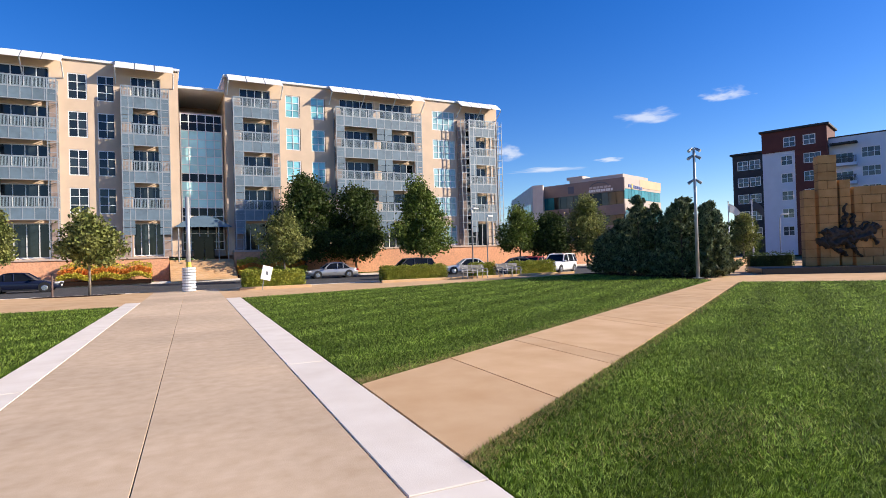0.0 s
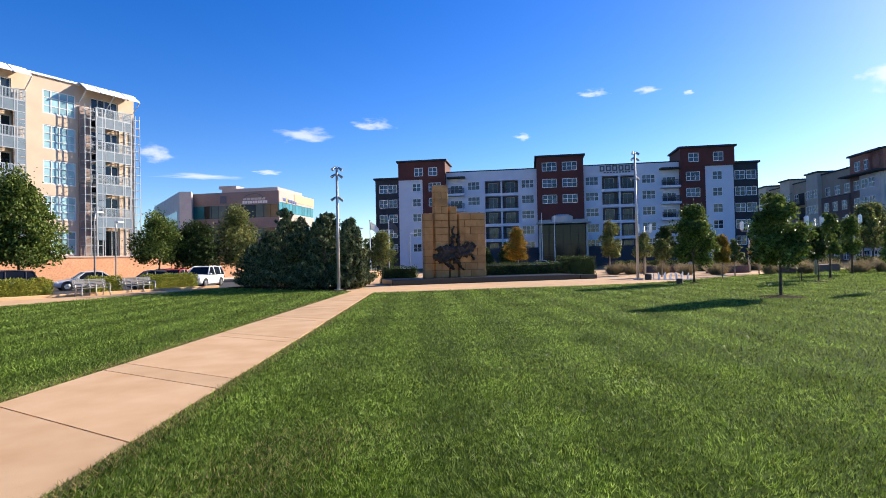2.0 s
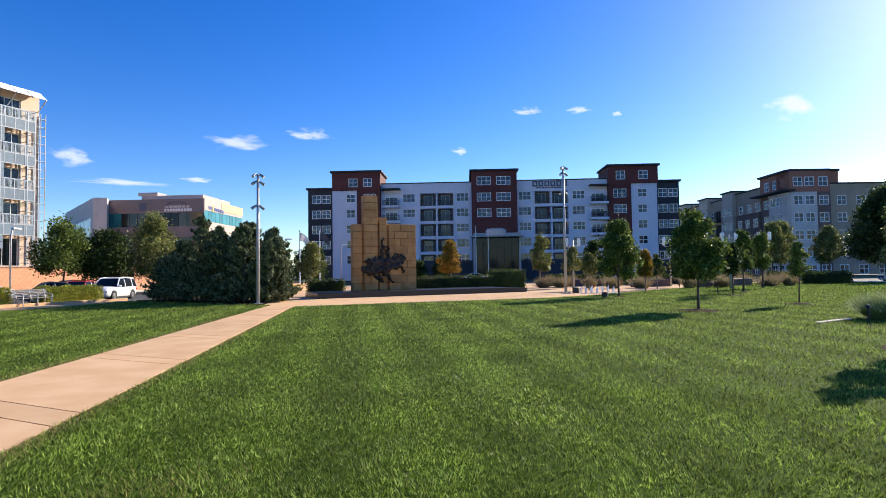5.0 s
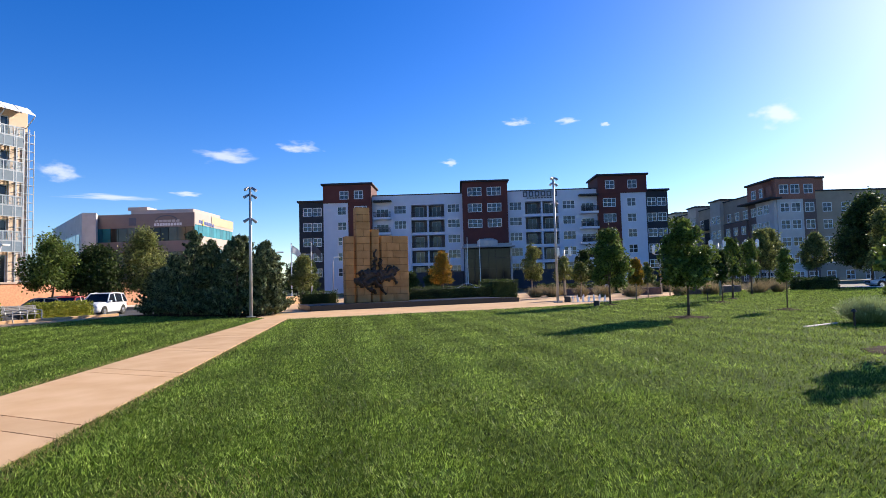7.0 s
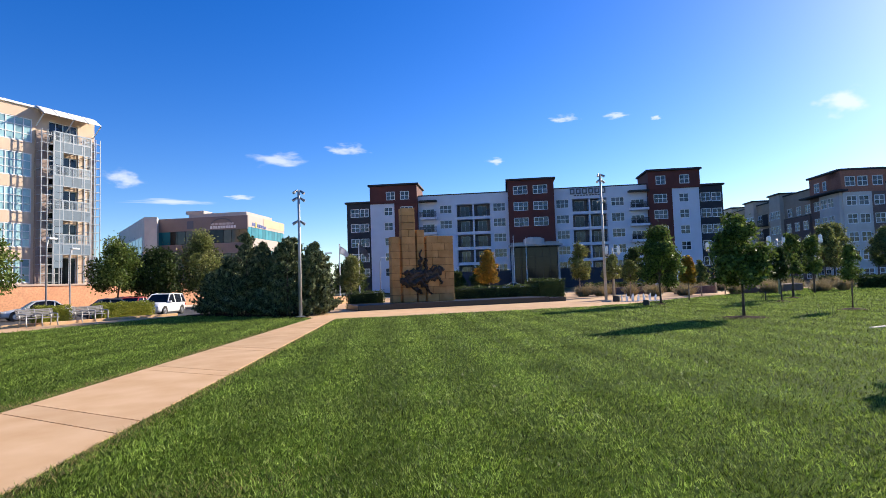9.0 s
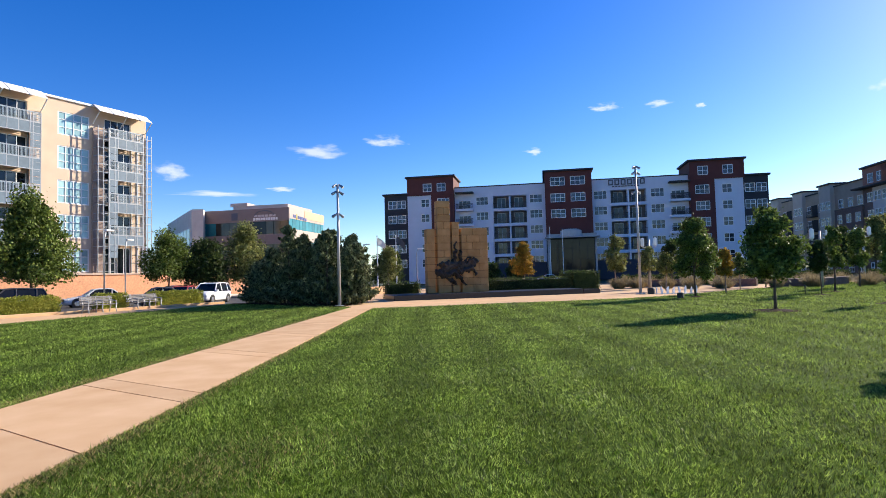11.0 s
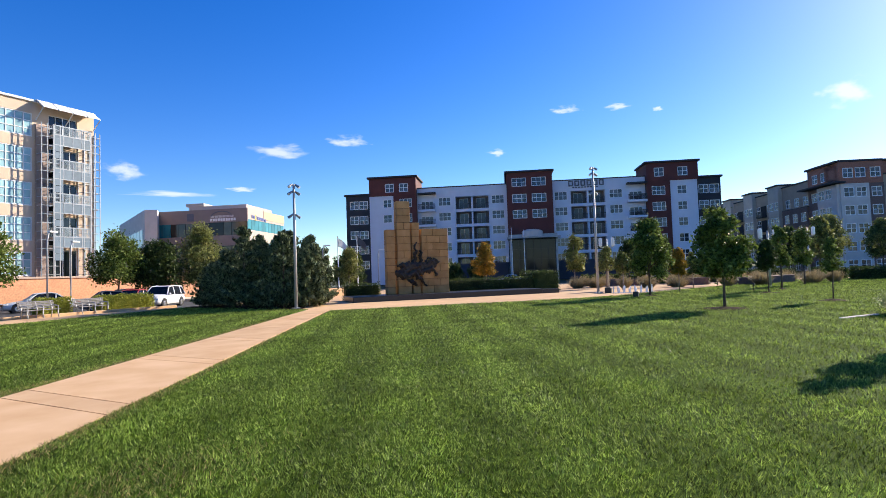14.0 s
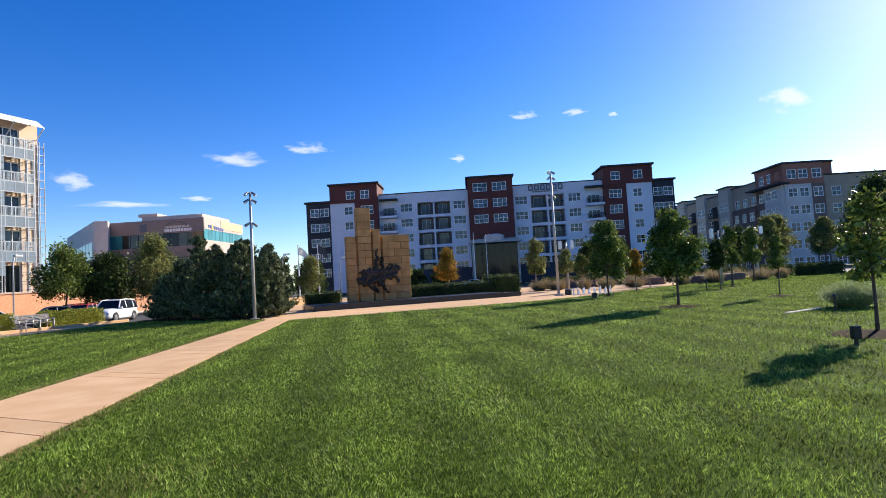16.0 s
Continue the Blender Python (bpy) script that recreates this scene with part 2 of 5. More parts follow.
def tube(bm, path, radii, n=8):
    """A tapered round bar along a path."""
    rings = []
    path = [Vector(p) for p in path]
    for i, p in enumerate(path):
        d = (path[min(i + 1, len(path) - 1)] - path[max(i - 1, 0)]).normalized()
        s = d.orthogonal().normalized()
        t = d.cross(s)
        rings.append([bm.verts.new(p + (s * math.cos(2 * math.pi * k / n) + t * math.sin(2 * math.pi * k / n)) * radii[i]) for k in range(n)])
    for a, b in zip(rings, rings[1:]):
        for k in range(n):
            bm.faces.new((a[k], a[(k + 1) % n], b[(k + 1) % n], b[k]))
    bm.faces.new(rings[0][::-1])
    bm.faces.new(rings[-1])
    return bm


def mesh_of(name, bm, material):
    me = bpy.data.meshes.new(name)
    bmesh.ops.recalc_face_normals(bm, faces=list(bm.faces))
    bm.to_mesh(me)
    bm.free()
    me.materials.append(material)
    return me


def part(name, bm, material, parent=None, label="", smooth=False, m=None):
    me = bm if isinstance(bm, bpy.types.Mesh) else mesh_of(name, bm, material)
    if smooth:
        for p in me.polygons:
            p.use_smooth = True
    ob = new(name, me)
    if parent:
        ob.parent = parent
    if m is not None:
        ob.matrix_basis = m
    if label:
        ob["label"] = label
    return ob


def thing(name, m, label, category, group="", kind=""):
    ob = new(name)
    ob.matrix_basis = m
    return tagged(ob, label, category, group, kind)


def structure(name, bm, material, label="", category=""):
    return tagged(part(name, bm, material), label, category, kind="structure")


def raw_mesh(name, verts, faces_n, material):
    """A mesh of loose faces with faces_n corners each, from an array of corners."""
    v = np.asarray(verts, dtype=np.float32).reshape(-1, 3)
    k = len(v) // faces_n
    me = bpy.data.meshes.new(name)
    me.vertices.add(len(v))
    me.vertices.foreach_set("co", v.ravel())
    me.loops.add(len(v))
    me.loops.foreach_set("vertex_index", np.arange(len(v), dtype=np.int32))
    me.polygons.add(k)
    me.polygons.foreach_set("loop_start", np.arange(0, len(v), faces_n, dtype=np.int32))
    me.update(calc_edges=True)
    me.materials.append(material)
    return me


def leaf_mesh(name, centres, size, material, rng, up=0.3, aspect=0.6):
    """Loose leaf-shaped quads at the centres, each turned its own way."""
    c = np.asarray(centres, dtype=np.float32)
    n = len(c)
    d = rng.normal(size=(n, 3)).astype(np.float32)
    d[:, 2] += up
    d /= np.linalg.norm(d, axis=1, keepdims=True)
    e = np.cross(d, rng.normal(size=(n, 3)))
    e /= np.linalg.norm(e, axis=1, keepdims=True) + 1e-9
    s = (size * rng.uniform(0.6, 1.4, (n, 1))).astype(np.float32)
    a, b = d * s * 0.5, e * s * 0.5 * aspect
    q = np.stack([c - a, c + b, c + a, c - b], axis=1)
    return raw_mesh(name, q, 4, material)


# ---- ground ----
ROAD = -0.2
bm = bmesh.new()
prism(bm, [(-1500, -1500), (1500, -1500), (1500, 1500), (-1500, 1500)], -1.2, ROAD - 0.006)
structure("ground", bm, FARLAND, "far flat ground reaching the horizon", "ground")


def left_v(u):
    return 6.45 + 0.588 * u


def right_v(u):
    return 3.3 + 0.655 * u


EDGE = [(23.6, 18.6), (25.5, 16.5), (28, 14.2), (31, 10.9), (34, 8.2), (37.5, 6.4), (42, 5.0), (48, 2.8), (54, 0.6), (60, -1.4), (64, -4), (67, -8), (68, -14)]
bm = prism(bmesh.new(), [(2.19, -60), (30, -60), (60, -60), (60, -20), (68, -14)] + EDGE[::-1][1:] + [(2.19, right_v(2.19))], ROAD, 0.0)
bmesh.ops.triangulate(bm, faces=list(bm.faces))
structure("lawn_main", bm, LAWN, "large mown green lawn beside the tan path", "lawn")
bm = prism(bmesh.new(), [(2.19, left_v(2.19)), (24.2, left_v(24.2)), (25.4, 24.5), (26.0, 33.4), (16, 30.6), (2.19, 27.2)], ROAD, 0.0)
bmesh.ops.triangulate(bm, faces=list(bm.faces))
structure("lawn_middle", bm, LAWN, "mown green lawn between walkway and path", "lawn")
bm = prism(bmesh.new(), [(-60, -60), (-2.44, -60), (-2.44, 25.6), (-60, 27.5)], ROAD, 0.0)
structure("lawn_west", bm, LAWN, "mown green lawn beside the white band", "lawn")

# streets
bm = bmesh.new()
prism(bm, [(-160, 37.2), (26, 37.2), (30, 33.5), (46, 36), (62, 38), (62, 58.4), (-160, 58.4)], ROAD - 0.3, ROAD)
bmesh.ops.triangulate(bm, faces=list(bm.faces))
structure("road_north", bm, ASPHALT, "dark asphalt street with parked cars", "road")
bm = prism(bmesh.new(), [(70, -200), (92, -200), (96, -20), (84, 12), (62, 62), (62, 38), (68, 8), (70, -12)], ROAD - 0.3, ROAD + 0.002)
bmesh.ops.triangulate(bm, faces=list(bm.faces))
structure("road_east", bm, ASPHALT, "dark asphalt street in front of the flats", "road")

# sidewalks: slabs of concrete with open joints
bm = prism(bmesh.new(), [(-70, 25.5), (2.22, 25.5), (2.19, 27.2), (16, 30.6), (26, 33.4), (26.5, 36.9), (3, 36.9), (-70, 36.9)], ROAD, -0.004)
bmesh.ops.triangulate(bm, faces=list(bm.faces))
side_n = structure("pavement_north", bm, TAN, "tan concrete sidewalk along the street kerb", "pavement")
bm = bmesh.new()
box(bm, -70, -2.6, 36.9, 37.15, ROAD - 0.1, 0.01)
box(bm, 2.6, 26.5, 36.9, 37.15, ROAD - 0.1, 0.01)
structure("kerb_north", bevelled(bm, 0.02), WHITECON, "pale concrete kerb of the street", "kerb")
bm = boxes((-160, 62, 58.4, 61.3, ROAD - 0.1, -0.04))
structure("pavement_far", bm, TAN, "tan concrete sidewalk across the street", "pavement")
bm = boxes((-160, 62, 58.2, 58.42, ROAD - 0.1, -0.02))
structure("kerb_far", bevelled(bm, 0.02), WHITECON, "pale concrete kerb across the street", "kerb")

# main walkway: white bands and grey-tan slabs
walkway = structure("walkway", boxes((-2.43, 2.18, -60, 36.9, ROAD, -0.02)), JOINT, "wide concrete walkway with white bands to the entrance", "walkway")
for k in range(-5, 8):
    y0, y1 = k * 5.4 - 1.12 + 0.003, (k + 1) * 5.4 - 1.12 - 0.003
    if y0 > 36.8:
        break
    y1 = min(y1, 36.9)
    for x0, x1 in ((-1.84, -0.223), (-0.213, 1.528)):
        part("slab", bevelled(boxes((x0, x1, y0, y1, -0.1, 0.0)), 0.003), GREYTAN, walkway)
    if y0 < 27.5:
        for x0, x1 in ((-2.425, -1.85), (1.542, 2.175)):
            part("band_slab", bevelled(boxes((x0, x1, y0 + 0.01, min(y1 - 0.01, 27.6), -0.1, 0.004)), 0.006), WHITECON, walkway, "white concrete border slab")

# tan path across the lawn, with joints parallel to the walkway
bm = prism(bmesh.new(), [(2.19, right_v(2.19)), (23.6, right_v(23.6)), (25.2, left_v(25.2)), (2.19, left_v(2.19))], ROAD, -0.02)
path = structure("path", bm, JOINT, "tan concrete footpath crossing the lawn", "path")
CUTS = [2.19, 3.95, 5.75, 6.25, 9.15, 9.6, 12.4, 12.85, 15.6, 16.05, 18.6, 19.0, 21.4, 21.8, 23.9]
for a, b in zip(CUTS, CUTS[1:]):
    a2, b2 = a + 0.012, b - 0.012
    part("slab", prism(bmesh.new(), [(a2, right_v(a2)), (b2, right_v(b2)), (b2, left_v(b2)), (a2, left_v(a2))], -0.1, 0.003), TAN, path)

# plaza
bm = prism(bmesh.new(), EDGE + [(70, -12), (68, 8), (62, 38), (40, 38), (30, 33.5), (27.5, 28), (25.2, 22.2), (23.9, left_v(23.9))], ROAD, -0.006)
bmesh.ops.triangulate(bm, faces=list(bm.faces))
plaza = structure("plaza", bm, TAN, "tan paved plaza around the stone monument", "plaza")
# mulch bed under the conifers
bm = prism(bmesh.new(), [(24.2, 21.4), (25.3, 21.9), (28.5, 25.5), (30, 33.4), (26.2, 33.6), (25.2, 30), (24.6, 25)], ROAD, 0.03)
bmesh.ops.triangulate(bm, faces=list(bm.faces))
structure("mulch_bed", bm, MULCH, "dark mulch bed under the conifers", "bed")
bm = prism(bmesh.new(), [(-7.6, 36.0), (-5.0, 35.6), (-3.5, 36.0), (-3.3, 36.7), (-7.4, 36.8)], ROAD, 0.02)
structure("mulch_bed", bm, MULCH, "dark mulch bed round a street tree", "bed")
# far-side lawn by the entrance
structure("lawn_far", boxes((-40, -3.2, 59.6, 62.0, ROAD, 0.02), (5.0, 30.0, 60.6, 62.0, ROAD, 0.02)), LAWN, "narrow lawn strip below the brick podium", "lawn")
bm = prism(bmesh.new(), [(68, -14), (60, -20), (60, -60), (70, -60), (70, -12)], ROAD, -0.01)
structure("pavement_east", bm, WHITECON, "pale concrete sidewalk beside the street", "pavement")

# far hills and tree belt on the horizon
rng = np.random.default_rng(5)
pts = []
for k in range(15000):
    az = rng.uniform(-80, 150)
    d = rng.uniform(260, 300)
    h = 6 + 5 * noise.noise(Vector((az * 0.3, 2, 0))) + 2 * noise.noise(Vector((az * 1.7, 5, 0)))
    pts.append((d * math.sin(radians(az)), d * math.cos(radians(az)), rng.uniform(0, max(2, h))))
tagged(part("far_woods", leaf_mesh("far_woods", pts, 2.6, LEAFDARK, rng), LEAFDARK), "distant belt of dark green trees", "woods", kind="stuff")


# ---- facades ----
def wall_holes(bm, x0, x1, z0, z1, holes, y, depth=0.25):
    """A wall's front at y, seen from -y, with openings and their reveals."""
    xs = sorted({x0, x1, *[h[0] for h in holes], *[h[1] for h in holes]})
    zs = sorted({z0, z1, *[h[2] for h in holes], *[h[3] for h in holes]})
    xs = [x for x in xs if x0 <= x <= x1]
    zs = [z for z in zs if z0 <= z <= z1]
    vs = {}

    def v(x, z, yy):
        key = (round(x, 4), round(z, 4), round(yy, 4))
        if key not in vs:
            vs[key] = bm.verts.new((x, yy, z))
        return vs[key]
    for a, b in zip(xs, xs[1:]):
        for c, d in zip(zs, zs[1:]):
            mx, mz = (a + b) / 2, (c + d) / 2
            if not any(h[0] < mx < h[1] and h[2] < mz < h[3] for h in holes):
                bm.faces.new((v(a, c, y), v(b, c, y), v(b, d, y), v(a, d, y)))
    for a, b, c, d in holes:
        for p, q in (((a, c), (b, c)), ((b, c), (b, d)), ((b, d), (a, d)), ((a, d), (a, c))):
            w = [bm.verts.new((p[0], y, p[1])), bm.verts.new((q[0], y, q[1])), bm.verts.new((q[0], y + depth, q[1])), bm.verts.new((p[0], y + depth, p[1]))]
            bm.faces.new(w)
    return bm


def window_meshes(w, h, nx, nz, fr=0.07, frame_mat=WHITEMETAL, pane_mat=PANE, tag=""):
    """Frame with mullions, and one shared pane mesh; the origin is the lower left outer corner."""
    xs = [fr] + [w * i / nx + e for i in range(1, nx) for e in (-fr * 0.4, fr * 0.4)] + [w - fr]
    zs = [fr] + [h * j / nz + e for j in range(1, nz) for e in (-fr * 0.35, fr * 0.35)] + [h - fr]
    lights = [(xs[2 * i], xs[2 * i + 1], zs[2 * j], zs[2 * j + 1]) for i in range(nx) for j in range(nz)]
    bm = wall_holes(bmesh.new(), 0, w, 0, h, lights, 0, 0.08)
    bmesh.ops.remove_doubles(bm, verts=list(bm.verts), dist=0.001)
    frame_me = mesh_of("window" + tag, bm, frame_mat)
    pw, ph = w / nx, h / nz
    pane_me = mesh_of("pane" + tag, boxes((0.012, pw - 0.012, 0.05, 0.06, 0.012, ph - 0.012)), pane_mat)
    return frame_me, pane_me, nx, nz, pw, ph


def put_window(parent, meshes, x, y, z, label=""):
    frame_me, pane_me, nx, nz, pw, ph = meshes
    w = part("window", frame_me, None, parent, label, m=pose(x, y, z))
    # near windows carry one pane mesh a light, far ones one sheet
    for i in range(nx):
        for j in range(nz):
            part("pane", pane_me, None, w, m=pose(i * pw, 0, j * ph))
    return w


def solid_back(bm, x0, x1, y0, y1, z0, z1):
    """The sides, back and top of a block whose front is a pierced wall."""
    v = [bm.verts.new(p) for p in ((x0, y0, z0), (x1, y0, z0), (x1, y1, z0), (x0, y1, z0), (x0, y0, z1), (x1, y0, z1), (x1, y1, z1), (x0, y1, z1))]
    for f in ((4, 5, 6, 7), (1, 2, 6, 5), (2, 3, 7, 6), (3, 0, 4, 7)):
        bm.faces.new([v[i] for i in f])
    return bm


# ---- the cream apartment building with screened balconies ----
FY = 63.5
TOPS = [19.8 - 3.6 * k for k in range(5)]
apt = thing("apartment_building", Matrix.Translation((18.4, FY, 0)) @ pose(0, 0, 0, 0, 0, 3) @ Matrix.Translation((-18, -FY, 0)), "cream stucco apartment building with blue-grey screened balconies", "building")
cols2 = [(-27.4, -25.9), (-25.1, -23.6), (-10.55, -9.0), (-8.2, -6.85), (9.45, 11.05), (12.25, 13.85)]
wide = [(27.45, 30.6)]
bays = [(-34, -28.5), (-22.5, -17.0), (-16.6, -11.3), (-6.2, -2.1), (3.9, 8.5), (14.8, 25.4), (32.1, 35.9)]
holes = []
for t in TOPS:
    for a, b in cols2 + wide:
        holes.append((a, b, t - 2.45, t))
doors = []
for a, b in bays:
    spans = [(a + 0.1, b - 0.75)] if a > 30 else [(a + 0.78, b - 0.68)] if b - a < 8 else [(a + 0.8, a + 4.9), (a + 5.7, b - 0.7)]
    for s0, s1 in spans:
        for t in TOPS:
            doors.append((s0, s1, t - 2.95, t + 0.25))
holes += doors
for tag, x0, x1 in (("west", -46, -1.2), ("east", 3.2, 37.0)):
    bm = bmesh.new()
    wall_holes(bm, x0, x1, 2.3, 21.0, [h for h in holes if x0 < h[0] < x1], FY, 0.22)
    solid_back(bm, x0, x1, FY, FY + 20, 2.3, 21.0)
    part("wall", bm, STUCCO, apt, "cream stucco wall")
    # solid block, the darkness of the unlit rooms is in its colour
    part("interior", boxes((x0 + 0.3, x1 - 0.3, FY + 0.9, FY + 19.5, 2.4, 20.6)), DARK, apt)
    part("parapet_cap", bevelled(boxes((x0 - 0.15, x1 + 0.15, FY - 0.18, FY + 20.2, 21.0, 21.25)), 0.03), WHITEMETAL, apt, "white metal parapet cap")
# recessed glazed entrance bay
part("wall", boxes((-1.2, 3.2, FY + 2.0, FY + 20, 2.3, 17.5)), PINKBRICK, apt)
part("wall", boxes((-1.2, 3.2, FY + 8, FY + 20, 17.5, 19.5)), PINKBRICK, apt)
part("soffit", boxes((-1.2, 3.2, FY + 0.3, FY + 9, 19.5, 19.75)), WHITEMETAL, apt)
GW = window_meshes(4.1, 14.4, 5, 16, 0.11, WHITEMETAL, ENTRYGLASS, "_entry")
entry = put_window(apt, GW, -1.05, FY + 1.7, 2.9, "tall teal curtain wall over the entrance")
dark_me = GW[1].copy()
dark_me.materials[0] = DARKPANE
for k, pane in enumerate(entry.children):
    if k % 16 in (0, 1, 2, 3, 4, 8, 14, 15):
        pane.data = dark_me
W2 = window_meshes(1.55, 2.45, 2, 3, 0.09, WHITEMETAL, PANE, "_double")
W2T = window_meshes(1.55, 2.45, 2, 3, 0.09, WHITEMETAL, TEALPANE, "_light")
W4 = window_meshes(3.15, 2.45, 4, 3, 0.11, WHITEMETAL, PALEPANE, "_wide")
for t in TOPS:
    for a, b in cols2:
        put_window(apt, W2T if a > 9 else W2, a - 0.02, FY + 0.03, t - 2.45)
    for a, b in wide:
        put_window(apt, W4, a, FY + 0.03, t - 2.45)
DOORS = {}
for s0, s1, z0, z1 in doors:
    key = round(s1 - s0, 2)
    if key not in DOORS:
        DOORS[key] = window_meshes(s1 - s0, z1 - z0, 4 if key < 4 else 5, 1, 0.09, WHITEMETAL, PANE, "_slide")
    put_window(apt, DOORS[key], s0, FY + 0.12, z0)


def balcony_bay(a, b, flip, sa=0.5, sb=0.5):
    """Screened balconies over all storeys: slabs, panels, rails and the tall open frame beside them."""
    out = 1.1
    for k in range(4):
        f = 17.75 - 3.6 * k
        bal = part("balcony", boxes((a, b, FY - out, FY + 0.02, f - 0.2, f)), PINKBRICK, apt)
        n = max(3, round((b - a) / 0.95))
        w = (b - a) / n
        for i in range(n):
            x = a + i * w
            part("screen_panel", boxes((x + 0.035, x + w - 0.035, FY - out - 0.07, FY - out - 0.04, f - 1.02, f - 0.02)), MESHBLUE, bal)
            slots = [(x + 0.04 + (w - 0.08) * q / 8 + 0.02, x + 0.04 + (w - 0.08) * (q + 1) / 8 - 0.02, f + 0.14, f + 0.94) for q in range(8)]
            bars = wall_holes(bmesh.new(), x + 0.04, x + w - 0.04, f + 0.1, f + 0.98, slots, FY - out - 0.07, 0.02)
            bmesh.ops.remove_doubles(bars, verts=list(bars.verts), dist=0.001)
            part("rail_panel", bars, MESHLIGHT, bal)
            if i == 0 or (n > 8 and i in (5, 6)) or (flip and i == n - 1):
                for zz in (f - 2.5, f - 1.78):
                    part("screen_panel", boxes((x + 0.035, x + w - 0.035, FY - out - 0.07, FY - out - 0.04, zz + 0.03, zz + 0.7)), MESHBLUE, bal)
        bm = boxes((a, b, FY - out - 0.09, FY - out - 0.03, f + 0.98, f + 1.06), (a, b, FY - out - 0.09, FY - out - 0.03, f - 0.02, f + 0.08), (a, b, FY - out - 0.09, FY - out - 0.03, f - 1.1, f - 1.02))
        for i in range(n + 1):
            x = a + i * w
            box(bm, x - 0.035, x + 0.035, FY - out - 0.085, FY - out - 0.035, f - 1.08, f + 1.0)
        for x in (a, b):
            for zz in (f - 1.06, f + 0.02, f + 1.02):
                box(bm, x - 0.03, x + 0.03, FY - out, FY, zz - 0.03, zz + 0.03)
            for j in range(4):
                box(bm, x - 0.015, x + 0.015, FY - out + 0.3 * j + 0.15, FY - out + 0.3 * j + 0.18, f, f + 1.0)
        part("rail", bm, FRAMEBLUE, bal)
    # open lattice standing on one side of the bay
    for x0, x1 in ((a, a + (0.9 if b - a > 4.5 else 0.6)), (b - 0.7, b)):
        bm = bmesh.new()
        for x in (x0, x1):
            box(bm, x - 0.04, x + 0.04, FY - out - 0.08, FY - out, 2.3, 18.8)
            box(bm, x - 0.03, x + 0.03, FY - 0.1, FY - 0.02, 2.3, 18.8)
        for k in range(18):
            z = 3.0 + 0.9 * k
            box(bm, x0, x1, FY - out - 0.07, FY - out - 0.02, z - 0.025, z + 0.025)
            for x in (x0, x1):
                box(bm, x - 0.02, x + 0.02, FY - out, FY - 0.02, z - 0.02, z + 0.02)
        part("lattice", bm, FRAMEBLUE, apt)
    # pale pier between the openings
    for x0, x1 in ((a + 0.05, a + 0.75), (b - 0.65, b - 0.05)) if a < 30 else ():
        for j in range(8):
            part("block", boxes((x0, x1, FY - 0.32, FY - 0.003, 2.35 + 2.05 * j, 4.36 + 2.05 * j)), PIER, apt)
    # white sunshade over the top balcony
    sh = part("sunshade", bmesh.new(), WHITEMETAL, apt, "white sloped metal sunshade")
    n = max(3, round((b - a + sa + sb) / 1.6))
    w = (b - a + sa + sb) / n
    for i in range(n):
        bm = bmesh.new()
        x = a - sa + i * w
        vs = [bm.verts.new(p) for p in ((x + 0.05, FY - 1.45, 20.35), (x + w - 0.05, FY - 1.45, 20.35), (x + w - 0.05, FY - 0.2, 21.25), (x + 0.05, FY - 0.2, 21.25))]
        f = bm.faces.new(vs)
        ex = bmesh.ops.extrude_face_region(bm, geom=[f])
        bmesh.ops.translate(bm, verts=[e for e in ex["geom"] if isinstance(e, bmesh.types.BMVert)], vec=(0, 0, 0.07))
        part("shade_panel", bm, WHITEMETAL, sh)
        part("rib", tube(bmesh.new(), [(x, FY - 1.55, 20.25), (x, FY - 0.1, 21.3)], [0.07, 0.07], 4), GREYMETAL, sh)
    for x in np.linspace(a - sa + 0.05, b + sb - 0.05, max(2, n // 2 + 1)):
        part("bracket", tube(bmesh.new(), [(x, FY - 1.4, 20.33), (x, FY - 0.02, 19.2)], [0.06, 0.06], 6), WHITEMETAL, sh)


for i, (a, b) in enumerate(bays):
    balcony_bay(a, b, i % 2, *((1.2, 1.0) if a > 30 else (0.5, 0.5)))
# the corner bay stands between two open lattices, with a mauve pier behind one of them
for x0, x1 in ((30.9, 32.05), (35.95, 36.95)):
    bm = bmesh.new()
    for x in (x0, (x0 + x1) / 2, x1):
        box(bm, x - 0.03, x + 0.03, 62.32, 62.4, 2.3, 18.8)
        box(bm, x - 0.03, x + 0.03, FY - 0.1, FY - 0.02, 2.3, 18.8)
    for k in range(18):
        z = 3.0 + 0.9 * k
        box(bm, x0, x1, 62.34, 62.39, z - 0.025, z + 0.025)
        box(bm, x0 - 0.02, x0 + 0.02, 62.4, FY - 0.02, z - 0.02, z + 0.02)
        box(bm, x1 - 0.02, x1 + 0.02, 62.4, FY - 0.02, z - 0.02, z + 0.02)
    part("lattice", bm, FRAMEBLUE, apt)
for j in range(8):
    part("block", boxes((30.85, 32.05, FY - 0.28, FY - 0.003, 2.35 + 2.05 * j, 4.36 + 2.05 * j)), PIER, apt)
# brick podium
part("podium", bevelled(boxes((-46, -2.4, 62.0, FY + 20, -0.4, 2.15), (3.6, 52.0, 62.0, FY + 20, -0.4, 2.6)), 0.02), ORANGEBRICK, apt, "orange brick podium wall")
part("podium_cap", bevelled(boxes((-46, -2.4, 61.9, 63.49, 2.15, 2.32), (3.6, 38, 61.9, 63.49, 2.6, 2.8)), 0.02), PINKBRICK, apt)
